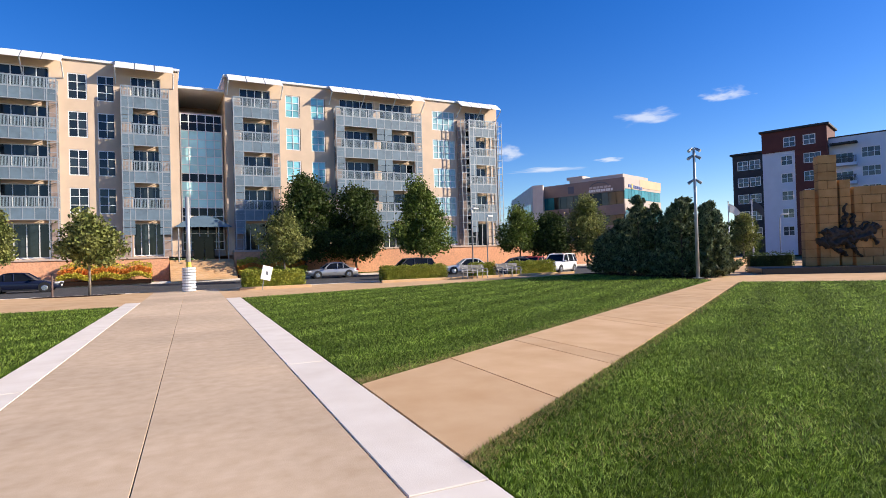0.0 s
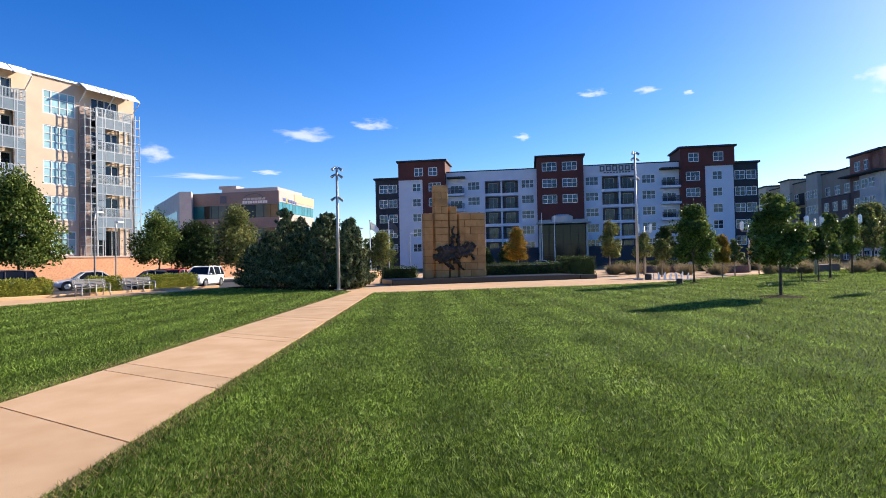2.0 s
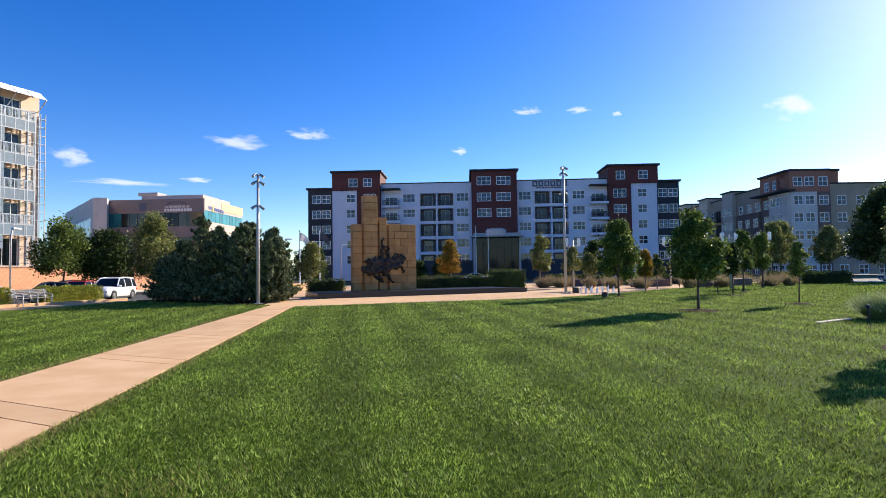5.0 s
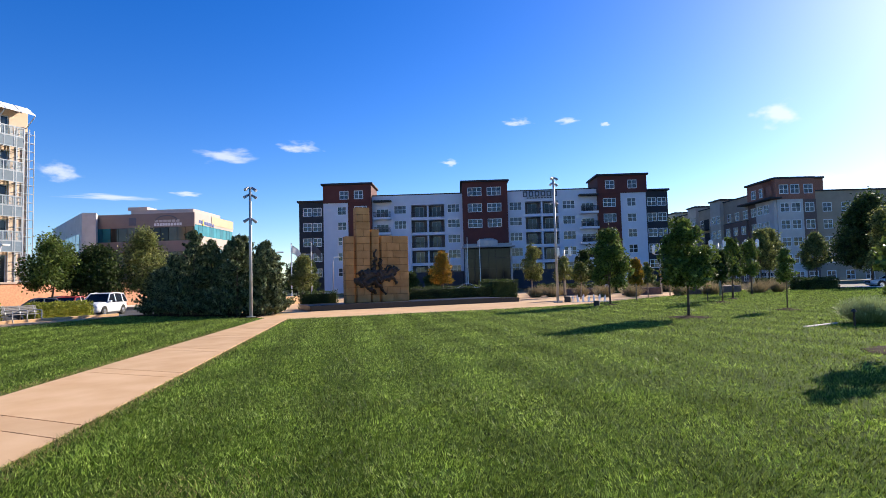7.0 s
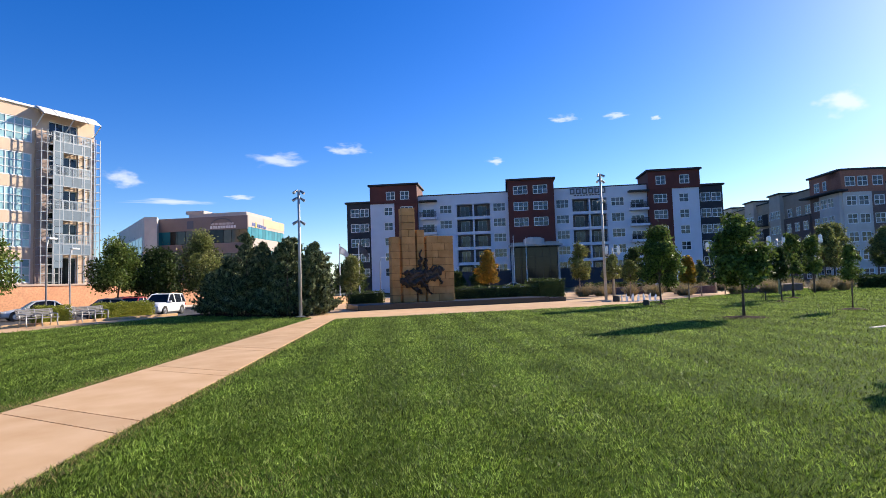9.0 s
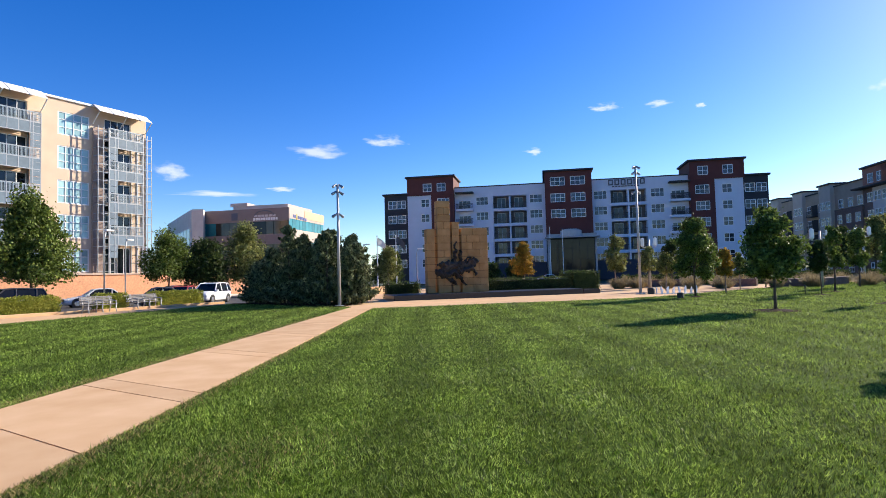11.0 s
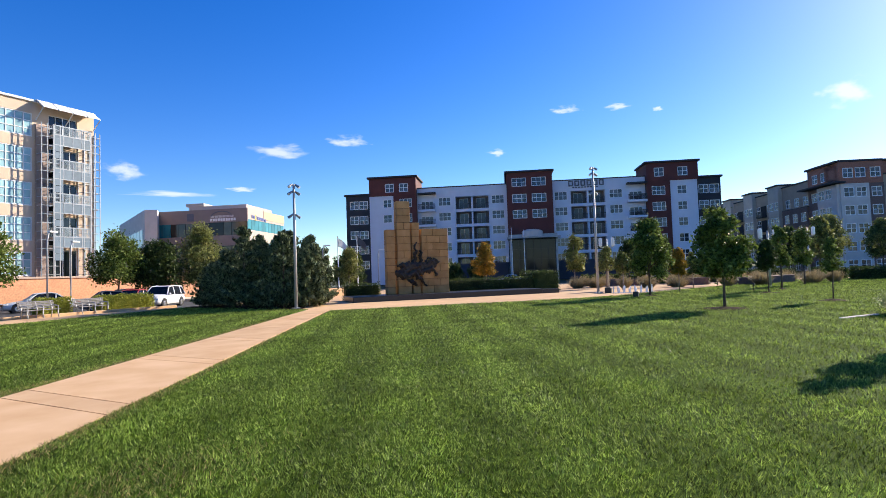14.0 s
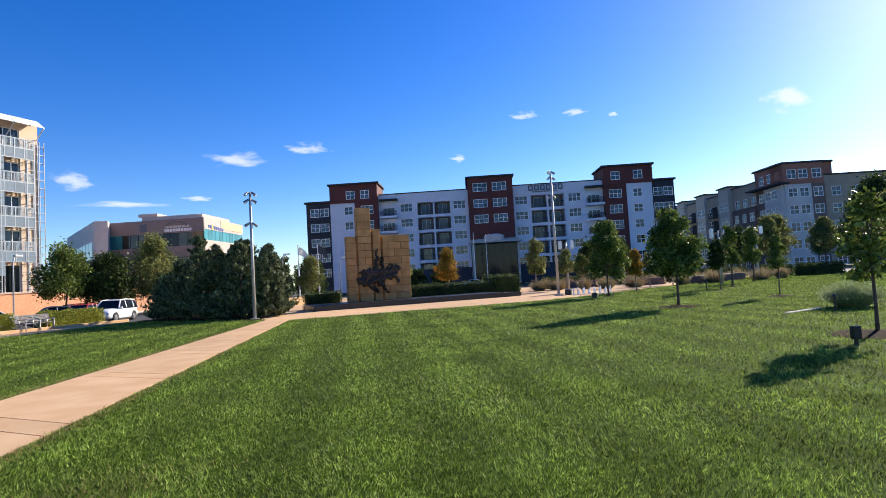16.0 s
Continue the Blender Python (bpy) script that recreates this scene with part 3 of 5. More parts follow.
# entrance stairs, canopy and posts
stair = part("stairs", boxes((-2.39, 3.59, 62.1, FY + 1.6, -0.2, 0.1)), TAN, apt)
for i in range(11):
    part("step", bevelled(boxes((-2.35, 3.55, 59.0 + 0.36 * i, FY + 1.6, -0.05 + 0.18 * i, 0.13 + 0.18 * i)), 0.012), TAN, stair)
bm = bmesh.new()
arc = [(-1.9 + 5.4 * i / 14, 5.2 + 1.15 * math.sin(math.pi * i / 14)) for i in range(15)]
ra = [bm.verts.new((x, 62.2, z)) for x, z in arc]
rb = [bm.verts.new((x, FY + 1.5, z)) for x, z in arc]
for i in range(14):
    bm.faces.new((ra[i], ra[i + 1], rb[i + 1], rb[i]))
bm.faces.new(ra)
canopy = part("canopy", bm, CANVAS, apt, "arched blue canvas entrance canopy")
for x in (-1.5, -0.5, 2.2, 3.1):
    part("canopy_post", tube(bmesh.new(), [(x, 62.4, 0.5), (x, 62.4, 5.3)], [0.06, 0.06], 8), GREYMETAL, canopy)
part("entrance_door", boxes((0.0, 0.95, FY + 1.55, FY + 1.65, 2.0, 4.3), (1.05, 2.0, FY + 1.55, FY + 1.65, 2.0, 4.3)), DARKPANE, apt)

# ---- the white and maroon flats ----
em = Matrix.Translation((99.92, 40.98, 0)) @ pose(0, 0, 0, 0, 0, -67.7)
enc = thing("apartment_block", em, "white stucco apartment block with maroon towers", "building")
EZ = [16.65 - 2.95 * k for k in range(5)]      # heads of the windows
W3 = window_meshes(2.4, 1.65, 3, 2, 0.1, WHITEMETAL, ENCPANE, "_three")
WT = window_meshes(2.7, 1.65, 3, 2, 0.11, WHITEMETAL, ENCPANE, "_tower")
W22 = window_meshes(1.75, 1.65, 2, 2, 0.12, WHITEMETAL, ENCPANE, "_pair")
WN = window_meshes(1.75, 2.1, 2, 1, 0.1, GREYMETAL, PANE, "_recess")


def block(x0, x1, y, z0, z1, material, wins, meshes, back=16.0, cap=ROOFDARK, capz=0.35, over=0.35, label="", extra=()):
    """One mass of a building with its windows; wins are lower-left corners."""
    w, h = meshes[4] * meshes[2], meshes[5] * meshes[3]
    bm = bmesh.new()
    wall_holes(bm, x0, x1, z0, z1, [(a, a + w, b, b + h) for a, b in wins] + list(extra), y, 0.2)
    solid_back(bm, x0, x1, y, back, z0, z1)
    ob = part("wall", bm, material, enc_now[0], label)
    for a, b in wins:
        put_window(enc_now[0], meshes, a, y + 0.04, b)
    # near-black filler paints the gloom behind the windows
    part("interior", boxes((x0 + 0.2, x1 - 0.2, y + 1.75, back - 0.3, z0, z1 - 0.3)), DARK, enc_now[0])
    if cap:
        part("cornice", bevelled(boxes((x0 - over, x1 + over, y - over, back + 0.1, z1, z1 + capz)), 0.04), cap, enc_now[0])
    return ob


enc_now = [enc]


def niche(x0, x1, y):
    """Two stacks of recessed balconies in a white frame."""
    mid = (x0 + x1) / 2
    bm = bmesh.new()
    hs = []
    for t in EZ[:5]:
        for a, b in ((x0, mid - 0.15), (mid + 0.15, x1)):
            hs.append((a, b, max(1.6, t - 2.4), t))
    wall_holes(bm, x0 - 0.15, x1 + 0.15, 1.5, 17.1, hs, y - 0.12, 1.6)
    part("balcony_frame", bm, WHITESTUCCO, enc)
    # the back's colour is its paint plus the shade inside the balcony
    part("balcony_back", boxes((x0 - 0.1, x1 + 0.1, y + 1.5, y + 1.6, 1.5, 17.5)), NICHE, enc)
    for a, b, z0, z1 in hs:
        put_window(enc, WN, (a + b) / 2 - 0.9, y + 1.4, z0 + 0.05)
        bm = boxes((a, b, y - 0.08, y - 0.03, z0 + 0.95, z0 + 1.03), (a, b, y - 0.08, y - 0.03, z0 + 0.06, z0 + 0.12))
        for i in range(15):
            x = a + (b - a) * (i + 0.5) / 15
            box(bm, x - 0.02, x + 0.02, y - 0.07, y - 0.04, z0 + 0.1, z0 + 0.97)
        part("balcony_rail", bm, BLACK, enc)


def hung_balconies(x0, x1, y):
    for t in EZ[:4]:
        z0 = t - 2.3
        b = part("balcony", bevelled(boxes((x0, x1, y - 1.3, y, z0 - 0.45, z0)), 0.02), WHITESTUCCO, enc)
        slots = [(x0 + (x1 - x0) * (i + 0.25) / 20, x0 + (x1 - x0) * (i + 0.75) / 20, z0 + 0.1, z0 + 0.95) for i in range(20)]
        bm = wall_holes(bmesh.new(), x0, x1, z0 + 0.03, z0 + 1.03, slots, y - 1.3, 0.05)
        bmesh.ops.remove_doubles(bm, verts=list(bm.verts), dist=0.001)
        part("rail", bm, BLACK, b)
        put_window(enc, W3, x0 + 0.4, y - 0.06, z0 + 0.05)
    part("balcony_roof", boxes((x0 - 0.1, x1 + 0.1, y - 1.5, y, 17.35, 17.6)), ROOFDARK, enc)


block(-30.5, -25.6, 0, 0, 17.7, BLACKSIDING, [(-29.75, z - 1.65) for z in EZ] + [(-27.85, z - 1.65) for z in EZ], W22)
block(-25.6, -16.3, -0.8, 17.35, 20.8, REDSIDING, [(-22.6 + 0.2, 18.0), (-19.6, 18.0)], W22, back=7)
block(-25.6, -20.8, -0.6, 0, 17.35, WHITESTUCCO, [(-22.9, z - 1.65) for z in EZ], W22, cap=None)
block(-20.8, -16.3, -0.7, 0, 17.35, REDSIDING, [(-19.6, z - 1.65) for z in EZ], W3, cap=None)
block(-16.3, 1.2, 0.4, 1.4, 18.6, WHITESTUCCO, [(x, z - 1.65) for z in EZ for x in (-12.1, -1.75)], W3, capz=0.2, over=0.1, extra=[(-8.75, -2.35, 1.6, 16.7)])
niche(-8.75, -2.35, 0.4)
hung_balconies(-15.9, -12.6, 0.4)
block(1.2, 9.8, -0.9, 8.6, 20.5, REDSIDING, [(x, z) for z in (17.85, 14.75, 11.75) for x in (2.2, 5.9)], WT)
part("lobby", boxes((1.35, 10.2, -2.6, 2, 7.9, 8.6), (1.35, 1.7, -2.5, 2, 0, 7.9), (9.85, 10.2, -2.5, 2, 0, 7.9)), GREYMETAL, enc)
part("wall", boxes((1.25, 9.75, -0.75, 15, 0, 8.55)), NAVY, enc)
part("canopy_edge", bevelled(boxes((0.9, 10.6, -4.6, -2.61, 7.75, 8.05)), 0.03), GREYMETAL, enc)
part("sign_drum", tube(bmesh.new(), [(5.6, -2.9, 8.06), (5.6, -2.9, 9.1), (5.6, -2.9, 9.4)], [1.9, 1.9, 1.2], 24), GREYWALL, enc, "pale rounded drum over the entrance")
LOB = window_meshes(8.1, 7.8, 6, 4, 0.09, BLACK, DARKPANE, "_lobby")
put_window(enc, LOB, 1.72, -2.2, 0.05, "dark glazed entrance lobby")
block(9.8, 27.0, 0.4, 1.4, 18.7, WHITESTUCCO, [(x, z - 1.65) for z in EZ for x in (10.2, 20.4)], W3, capz=0.2, over=0.1, extra=[(13.25, 19.6, 1.6, 16.7)])
niche(13.25, 19.6, 0.4)
hung_balconies(23.6, 27.0, 0.4)
block(27.0, 36.2, -0.8, 17.6, 20.9, REDSIDING, [(28.4, 18.4), (32.6, 18.4)], W22, back=7)
block(27.0, 31.2, -0.7, 0, 17.6, REDSIDING, [(27.9, z - 1.65) for z in EZ], W3, cap=None)
block(31.2, 36.0, -0.6, 0, 17.6, WHITESTUCCO, [(32.4, z - 1.65) for z in EZ], W22, cap=None)
block(36.0, 40.3, 0, 0, 17.9, BLACKSIDING, [(36.4, z - 1.65) for z in EZ] + [(38.3, z - 1.65) for z in EZ], W22)
for x0, x1 in ((-16.3, 1.15), (10.25, 26.9)):
    part("base_course", boxes((x0, x1, 0.1, 0.39, 0, 3.6)), NAVY, enc)
for i in range(6):
    a = 12.9 + i * 1.14
    bm = boxes((a, a + 0.85, 0.2, 0.39, 17.55, 17.75), (a, a + 0.85, 0.2, 0.39, 18.4, 18.6), (a, a + 0.2, 0.2, 0.39, 17.75, 18.4), (a + 0.65, a + 0.85, 0.2, 0.39, 17.75, 18.4))
    part("sign_bar", bm, SIGNDARK, enc)
for i in range(9):
    part("sign_bar", boxes((13.6 + i * 0.55, 14.0 + i * 0.55, 0.25, 0.39, 17.2, 17.4)), SIGNDARK, enc)

# ---- the office with banded glass ----
mm = Matrix.Translation((72.0, 78.7, 0)) @ pose(0, 0, 0, 0, 0, 21.7)
off = thing("office_building", mm, "mauve and peach office building with teal ribbon windows", "building")
part("core", boxes((0.2, 15.8, 0.2, 17.9, -0.3, 14.6)), PALE, off)
for z0, z1 in ((-0.3, 7.0), (8.9, 11.0), (12.9, 14.9)):
    part("side_panel", boxes((0.0, 16, 0, 0.19, z0, z1)), PALE, off)
for z0, z1 in ((-0.3, 6.3), (8.2, 10.1), (12.5, 14.92)):
    part("front_panel", boxes((-0.12, 0.19, -0.02, 18, z0, z1)), MAUVE, off)
part("back_wall", boxes((0, 16, 17.9, 18, -0.3, 14.9), (15.8, 16, 0.2, 17.9, -0.3, 14.9), (0.2, 15.8, 0.2, 17.9, 14.6, 14.8)), PALE, off)
part("penthouse", boxes((1.2, 12, 0.8, 12, 14.9, 15.75)), PALE, off)
part("parapet_panel", boxes((6.5, 16.02, -0.06, -0.004, 13.35, 14.95)), PEACH, off, "sunlit peach parapet panel")
part("lift_room", prism(bmesh.new(), [(1.0, 9.0), (4.0, 9.0), (4.0, 12.5), (1.0, 12.5)], 15.75, 16.3), PALE, off)
for z0, z1 in ((11.0, 12.9), (7.0, 8.9)):
    for i in range(11):
        part("pane", boxes((0.15 + i * 1.43, 1.5 + i * 1.43, 0.05, 0.19, z0, z1)), BANDGLASS, off)
for z0, z1 in ((10.1, 12.5), (6.3, 8.2)):
    for i in range(12):
        part("pane", boxes((0.02, 0.19, 0.2 + i * 1.48, 1.6 + i * 1.48, z0, z1)), (BANDGLASS if i > 9 else DARKPANE if i in (3, 4) else OLIVEGLASS), off)
part("plaque", bevelled(boxes((-0.2, -0.125, 10.3, 11.6, 12.9, 14.3)), 0.03), SIGNDARK, off)
# pale wing that runs back from the end of the dark front
inv = mm.inverted()


def on_plan(*pts):
    return [(inv @ Vector((x, y, 0))).to_2d()[:] for x, y in pts]


part("wing", prism(bmesh.new(), on_plan((63.6, 92.2), (84, 117), (74.6, 122), (62.4, 94.0)), -0.3, 15.0), GREYWALL, off)
for k in range(8):
    a, b = 0.06 + 0.11 * k, 0.16 + 0.11 * k
    q = [(62.33 + 12.2 * u, 94.03 + 28.0 * u) for u in (a, b)]
    part("pane", prism(bmesh.new(), on_plan(q[0], (q[0][0] + 0.1, q[0][1] - 0.05), (q[1][0] + 0.1, q[1][1] - 0.05), q[1]), 8.6, 11.6), PALEPANE, off)
for i in range(10):
    part("sign_bar", boxes((-0.2, -0.13, 2.2 + i * 0.5, 2.58 + i * 0.5, 12.72, 13.2)), WHITEMETAL, off)
for i in range(6):
    part("sign_bar", boxes((-0.2, -0.13, 2.6 + i * 0.75, 3.2 + i * 0.75, 13.35, 13.75)), GREYWALL, off)
bm = bmesh.new()
tube(bm, [(-0.17, 4.9 + 1.9 * math.cos(math.pi * i / 10), 13.6 + 0.9 * math.sin(math.pi * i / 10)) for i in range(11)], [0.1] * 11, 5)
part("sign_arc", bm, SIGNDARK, off)
for i in range(8):
    part("sign_bar", boxes((1.6 + i * 0.75, 2.15 + i * 0.75, -0.08, -0.005, 13.2 - 0.03 * i, 13.75 - 0.03 * i)), SIGNBLUE, off)
part("sign_mark", boxes((2.9, 3.3, -0.1, -0.005, 12.9, 13.9)), SIGNYELLOW, off)

# ---- the grey flats along the street ----
rm = Matrix.Translation((116.1, -13.9, 0)) @ pose(0, 0, 0, 0, 0, 180 + 24.2)
gry = thing("grey_apartments", rm, "grey and brown five-storey apartment row with corner tower", "building")
enc_now[0] = gry
RZ = [14.0 - 3.05 * k for k in range(5)]
WR = window_meshes(1.7, 1.7, 2, 2, 0.13, WHITEMETAL, ENCPANE, "_row")


def dark_balcony(x0, x1, y, z0, parent):
    """Panel painted as the shaded hollow and door, slab and black railing before it."""
    # flat sheet on the wall, the hollow's shade is only its colour
    part("recess", boxes((x0, x1, y - 0.03, y - 0.004, z0, z0 + 2.3)), DARK, parent)
    b = part("balcony", bevelled(boxes((x0 - 0.1, x1 + 0.1, y - 1.1, y - 0.035, z0 - 0.22, z0)), 0.02), ROOFDARK, parent)
    slots = [(x0 + (x1 - x0) * (q + 0.2) / 9, x0 + (x1 - x0) * (q + 0.8) / 9, z0 + 0.08, z0 + 0.95) for q in range(9)]
    bm = wall_holes(bmesh.new(), x0 - 0.1, x1 + 0.1, z0, z0 + 1.05, slots, y - 1.08, 0.03)
    bmesh.ops.remove_doubles(bm, verts=list(bm.verts), dist=0.001)
    part("rail", bm, BLACK, b)


block(-8.5, 0.0, 0.0, 15.3, 18.3, RUSTWALL, [(-7.2, 15.6), (-4.6, 15.6), (-2.2, 15.6)], WR, back=9)
block(-5.0, 0.6, -0.5, 0, 14.6, GREYWALL, [(x, z - 1.7) for z in RZ for x in (-4.6, -2.6)], WR, back=6, cap=None)
block(-8.5, -5.0, 0.0, 0, 15.3, BROWNWALL, [(-7.6, z - 1.7) for z in RZ], WR, cap=None)
block(-18, -8.5, 0.2, 0, 16.6, TAUPE, [(x, z - 1.7) for z in RZ[:1] for x in (-16.9, -13.8, -10.8)], WR, capz=0.25, over=0.2)
block(-17.4, -8.55, -0.3, 0, 11.9, BROWNWALL, [(x, z - 1.7) for z in RZ[1:] for x in (-16.6, -13.7, -10.8)], WR, back=0.15, capz=0.12, over=0.05)
part("eave", bevelled(boxes((-9.4, 1.6, -1.6, 0.5, 14.7, 15.0)), 0.04), ROOFDARK, gry, "dark projecting eave of the corner tower")
for i in range(4):
    x1 = -18 - i * 11
    for z in RZ[:4]:
        dark_balcony(x1 - 9.0, x1 - 6.6, 0.2, z - 2.3, gry)
    block(x1 - 4.2, x1, -0.6, 0, 17.2, ROWGREY, [(x1 - 3.9, z - 1.7) for z in RZ] + [(x1 - 1.9, z - 1.7) for z in RZ], WR, capz=0.3, over=0.3)
    block(x1 - 11, x1 - 4.2, 0.2, 0, 16.2, TAUPE, [(x1 - 10.9, z - 1.7) for z in RZ] + [(x1 - 6.2, z - 1.7) for z in RZ], WR, capz=0.25, over=0.2)
block(-76, -62.0, 1, 0, 16.0, RUSTWALL, [(-74, z - 1.7) for z in RZ] + [(-68, z - 1.7) for z in RZ], WR, capz=0.25, over=0.2)
# faces round the corner
rm2 = rm @ Matrix.Translation((0.85, 0, 0)) @ pose(0, 0, 0, 0, 0, 90)
wing = thing("grey_apartments", rm2, "brown and grey apartment wing beside the corner tower", "building")
enc_now[0] = wing
block(0.0, 4.6, 0.0, 0, 14.6, GREYWALL, [(x, z - 1.7) for z in RZ for x in (0.5, 2.5)], WR, back=4, cap=None)
block(0.0, 7.0, 0.2, 14.6, 18.3, RUSTWALL, [(0.6, 15.6), (2.6, 15.6), (5.0, 15.6)], WR, back=4.2, over=0.1)
block(4.6, 7.0, 0.1, 0, 14.6, BROWNWALL, [(5.0, z - 1.7) for z in RZ], WR, back=4, cap=None)
block(7.0, 40, 0.8, 0, 16.0, TAUPE, [(x, z - 1.7) for z in RZ for x in (8.6, 12, 15.5, 19, 23, 27, 31, 35)], WR, back=8, capz=0.25, over=0.2)


# ---- plants ----
def crown_points(rng, n, h0, h1, r, lean=0.0, clumps=26, shape=0.5, spread=0.235):
    """Leaf places: sprays along boughs that reach out of a broad crown, uneven at the rim, with gaps between."""
    cs, ws = [], []
    lobes = rng.uniform(0.66, 1.22, 7)
    while len(cs) < clumps:
        t = rng.uniform(0, 1) ** 1.15
        a = rng.uniform(0, 2 * math.pi)
        w = (0.7 + 1.0 * t if t < 0.3 else ((1.03 - t) / 0.73) ** (0.8 * shape)) * lobes[int(a * 7 / 6.2832) % 7] * rng.uniform(0.82, 1.12)
        q = math.sqrt(rng.uniform(0.1, 1))
        cs.append((r * w * q * 0.8 * math.cos(a), r * w * q * 0.8 * math.sin(a), h0 + (h1 - h0) * (0.1 + 0.8 * t) * rng.uniform(0.95, 1.04)))
        ws.append(rng.uniform(0.5, 1.25))
    cs, ws = np.array(cs), np.array(ws)
    k = rng.choice(clumps, n, p=ws ** 2 / (ws ** 2).sum())
    s = spread * r * ws[k][:, None] * np.array([1.0, 1.0, 0.85])
    g = rng.normal(size=(n, 3))
    g *= (rng.uniform(0.15, 1, n) ** 0.45 * 1.05 / np.linalg.norm(g, axis=1))[:, None]
    # stray shoots past the clumps
    g *= np.where(rng.uniform(0, 1, n) < 0.06, rng.uniform(1.1, 1.45, n), 1)[:, None]
    p = cs[k] + g * s
    # loose leaves between the boughs
    loose = rng.uniform(0, 1, n) < 0.22
    p[loose] += rng.normal(0, 0.09 * r, (int(loose.sum()), 3))
    p[:, 2] = np.maximum(p[:, 2], h0 - 0.12 * r)
    return p, cs


def tree(x, y, h, w, h0, leaf, bark, label, n=3200, size=0.2, seed=0, shape=0.75, z=0.0, clumps=26, group="", trunk=None):
    rng = np.random.default_rng(seed + 100)
    t = thing("tree", pose(x, y, z), label, "tree", group)
    clumps = int(clumps * 2.9)
    pts, cs = crown_points(rng, int(n * 2.9), h0, h, 1.1 * w / 2, clumps=clumps, shape=shape)
    size *= 0.9
    r0 = 0.62 * (trunk or 0.018 * h + 0.015)
    bm = bmesh.new()
    j = rng.normal(0, 0.02 * h, (4, 2))
    tube(bm, [(0, 0, -0.05), (j[0, 0] * 0.3, j[0, 1] * 0.3, h0 * 0.6), (j[1, 0] * 0.7, j[1, 1] * 0.7, h0 + (h - h0) * 0.3), (j[2, 0], j[2, 1], h * 0.88)], [r0 * 1.25, r0, r0 * 0.7, r0 * 0.15], 8)
    part("trunk", bm, bark, t, smooth=True)
    for c in cs[:10]:
        zb = h0 + (c[2] - h0) * rng.uniform(0.1, 0.5)
        part("limb", tube(bmesh.new(), [(0, 0, zb), (c[0] * 0.5, c[1] * 0.5, (zb + c[2]) / 2 + 0.05), tuple(c)], [r0 * 0.4, r0 * 0.26, r0 * 0.08], 5), bark, t, smooth=True)
    cr = part("crown", leaf_mesh("crown", pts, size, leaf, rng), leaf, t)
    return t


def mulch_ring(x, y, r, seed):
    rng = np.random.default_rng(seed)
    bm = bmesh.new()
    vs = [bm.verts.new((x + r * rng.uniform(0.8, 1.1) * math.cos(a), y + r * rng.uniform(0.8, 1.1) * math.sin(a), 0.012)) for a in np.linspace(0, 2 * math.pi, 20)[:-1]]
    top = bm.verts.new((x, y, 0.09))
    for i in range(len(vs)):
        bm.faces.new((vs[i], vs[(i + 1) % len(vs)], top))
    tagged(part("mulch_ring", bm, MULCH), "ring of dark mulch round a young tree", "mulch")


PARK = "young trees on the lawn"
tree(24.8, 0.75, 3.75, 2.5, 1.1, LEAF, BARK, "young shade tree with dense dark green crown on the lawn", 3600, 0.14, 1, group=PARK, trunk=0.075)
tree(35.2, 4.9, 4.7, 2.6, 0.95, LEAF, BARK, "young oval green tree at the plaza edge", 4200, 0.15, 2, group=PARK, trunk=0.08)
tree(29.5, -3.1, 2.75, 0.95, 1.1, LEAF, BARK, "slim sapling with sparse green leaves on the lawn", 900, 0.11, 3, group=PARK, trunk=0.04)
tree(15.4, -3.25, 3.1, 1.2, 0.9, LEAF, BARK, "young tree with sparse green leaves beside a floodlight", 620, 0.125, 4, group=PARK, trunk=0.055)
tree(37.0, -1.0, 3.0, 1.4, 1.2, LEAFDARK, BARK, "young dark green tree on the lawn", 1800, 0.13, 5, group=PARK, trunk=0.05)
tree(41.5, -1.8, 4.0, 1.5, 1.3, LEAF, BARK, "slim green tree beside the plaza", 2000, 0.14, 6, group=PARK)
tree(49.6, -3.6, 4.3, 1.9, 1.35, LEAF, BARK, "slim green tree beside the plaza", 2000, 0.15, 7, group=PARK)
for i, (x, y, r) in enumerate(((24.8, 0.75, 0.85), (29.5, -3.1, 0.6), (15.4, -3.25, 0.9), (35.2, 4.9, 0.5), (37, -1, 0.6), (41.5, -1.8, 0.6))):
    mulch_ring(x, y, r, i)
GOLD = "small golden trees round the plaza"
tree(53.6, 14.3, 5.3, 2.4, 1.3, LEAFOLIVE, BARKPALE, "olive and gold young tree beside the hedge", 2400, 0.18, 11, group=GOLD)
tree(58.0, 10.2, 4.6, 2.4, 1.2, LEAFDARK, BARK, "dark green young tree by the plaza", 2400, 0.18, 12, group=GOLD)
tree(44.9, 8.3, 2.95, 1.6, 1.2, LEAFOLIVE, BARKPALE, "small golden-green tree by the plaza", 1600, 0.14, 13, group=GOLD)
tree(50, 10.6, 3.6, 2.0, 1.3, LEAFOLIVE, BARKPALE, "small golden-green tree by the plaza", 1600, 0.15, 14, group=GOLD)
tree(40.6, 3.9, 2.9, 1.5, 1.05, LEAFGOLD, BARKPALE, "small golden-yellow tree by the fountain", 1700, 0.14, 15, group=GOLD)
tree(47.2, 3.6, 2.7, 1.2, 0.95, LEAFOLIVE, BARKPALE, "small golden-green tree by the fountain", 1400, 0.14, 16, group=GOLD)
tree(52, 2.2, 3.0, 1.6, 1.0, LEAFGOLD, BARKPALE, "small golden-yellow tree by the planters", 1400, 0.15, 17, group=GOLD)
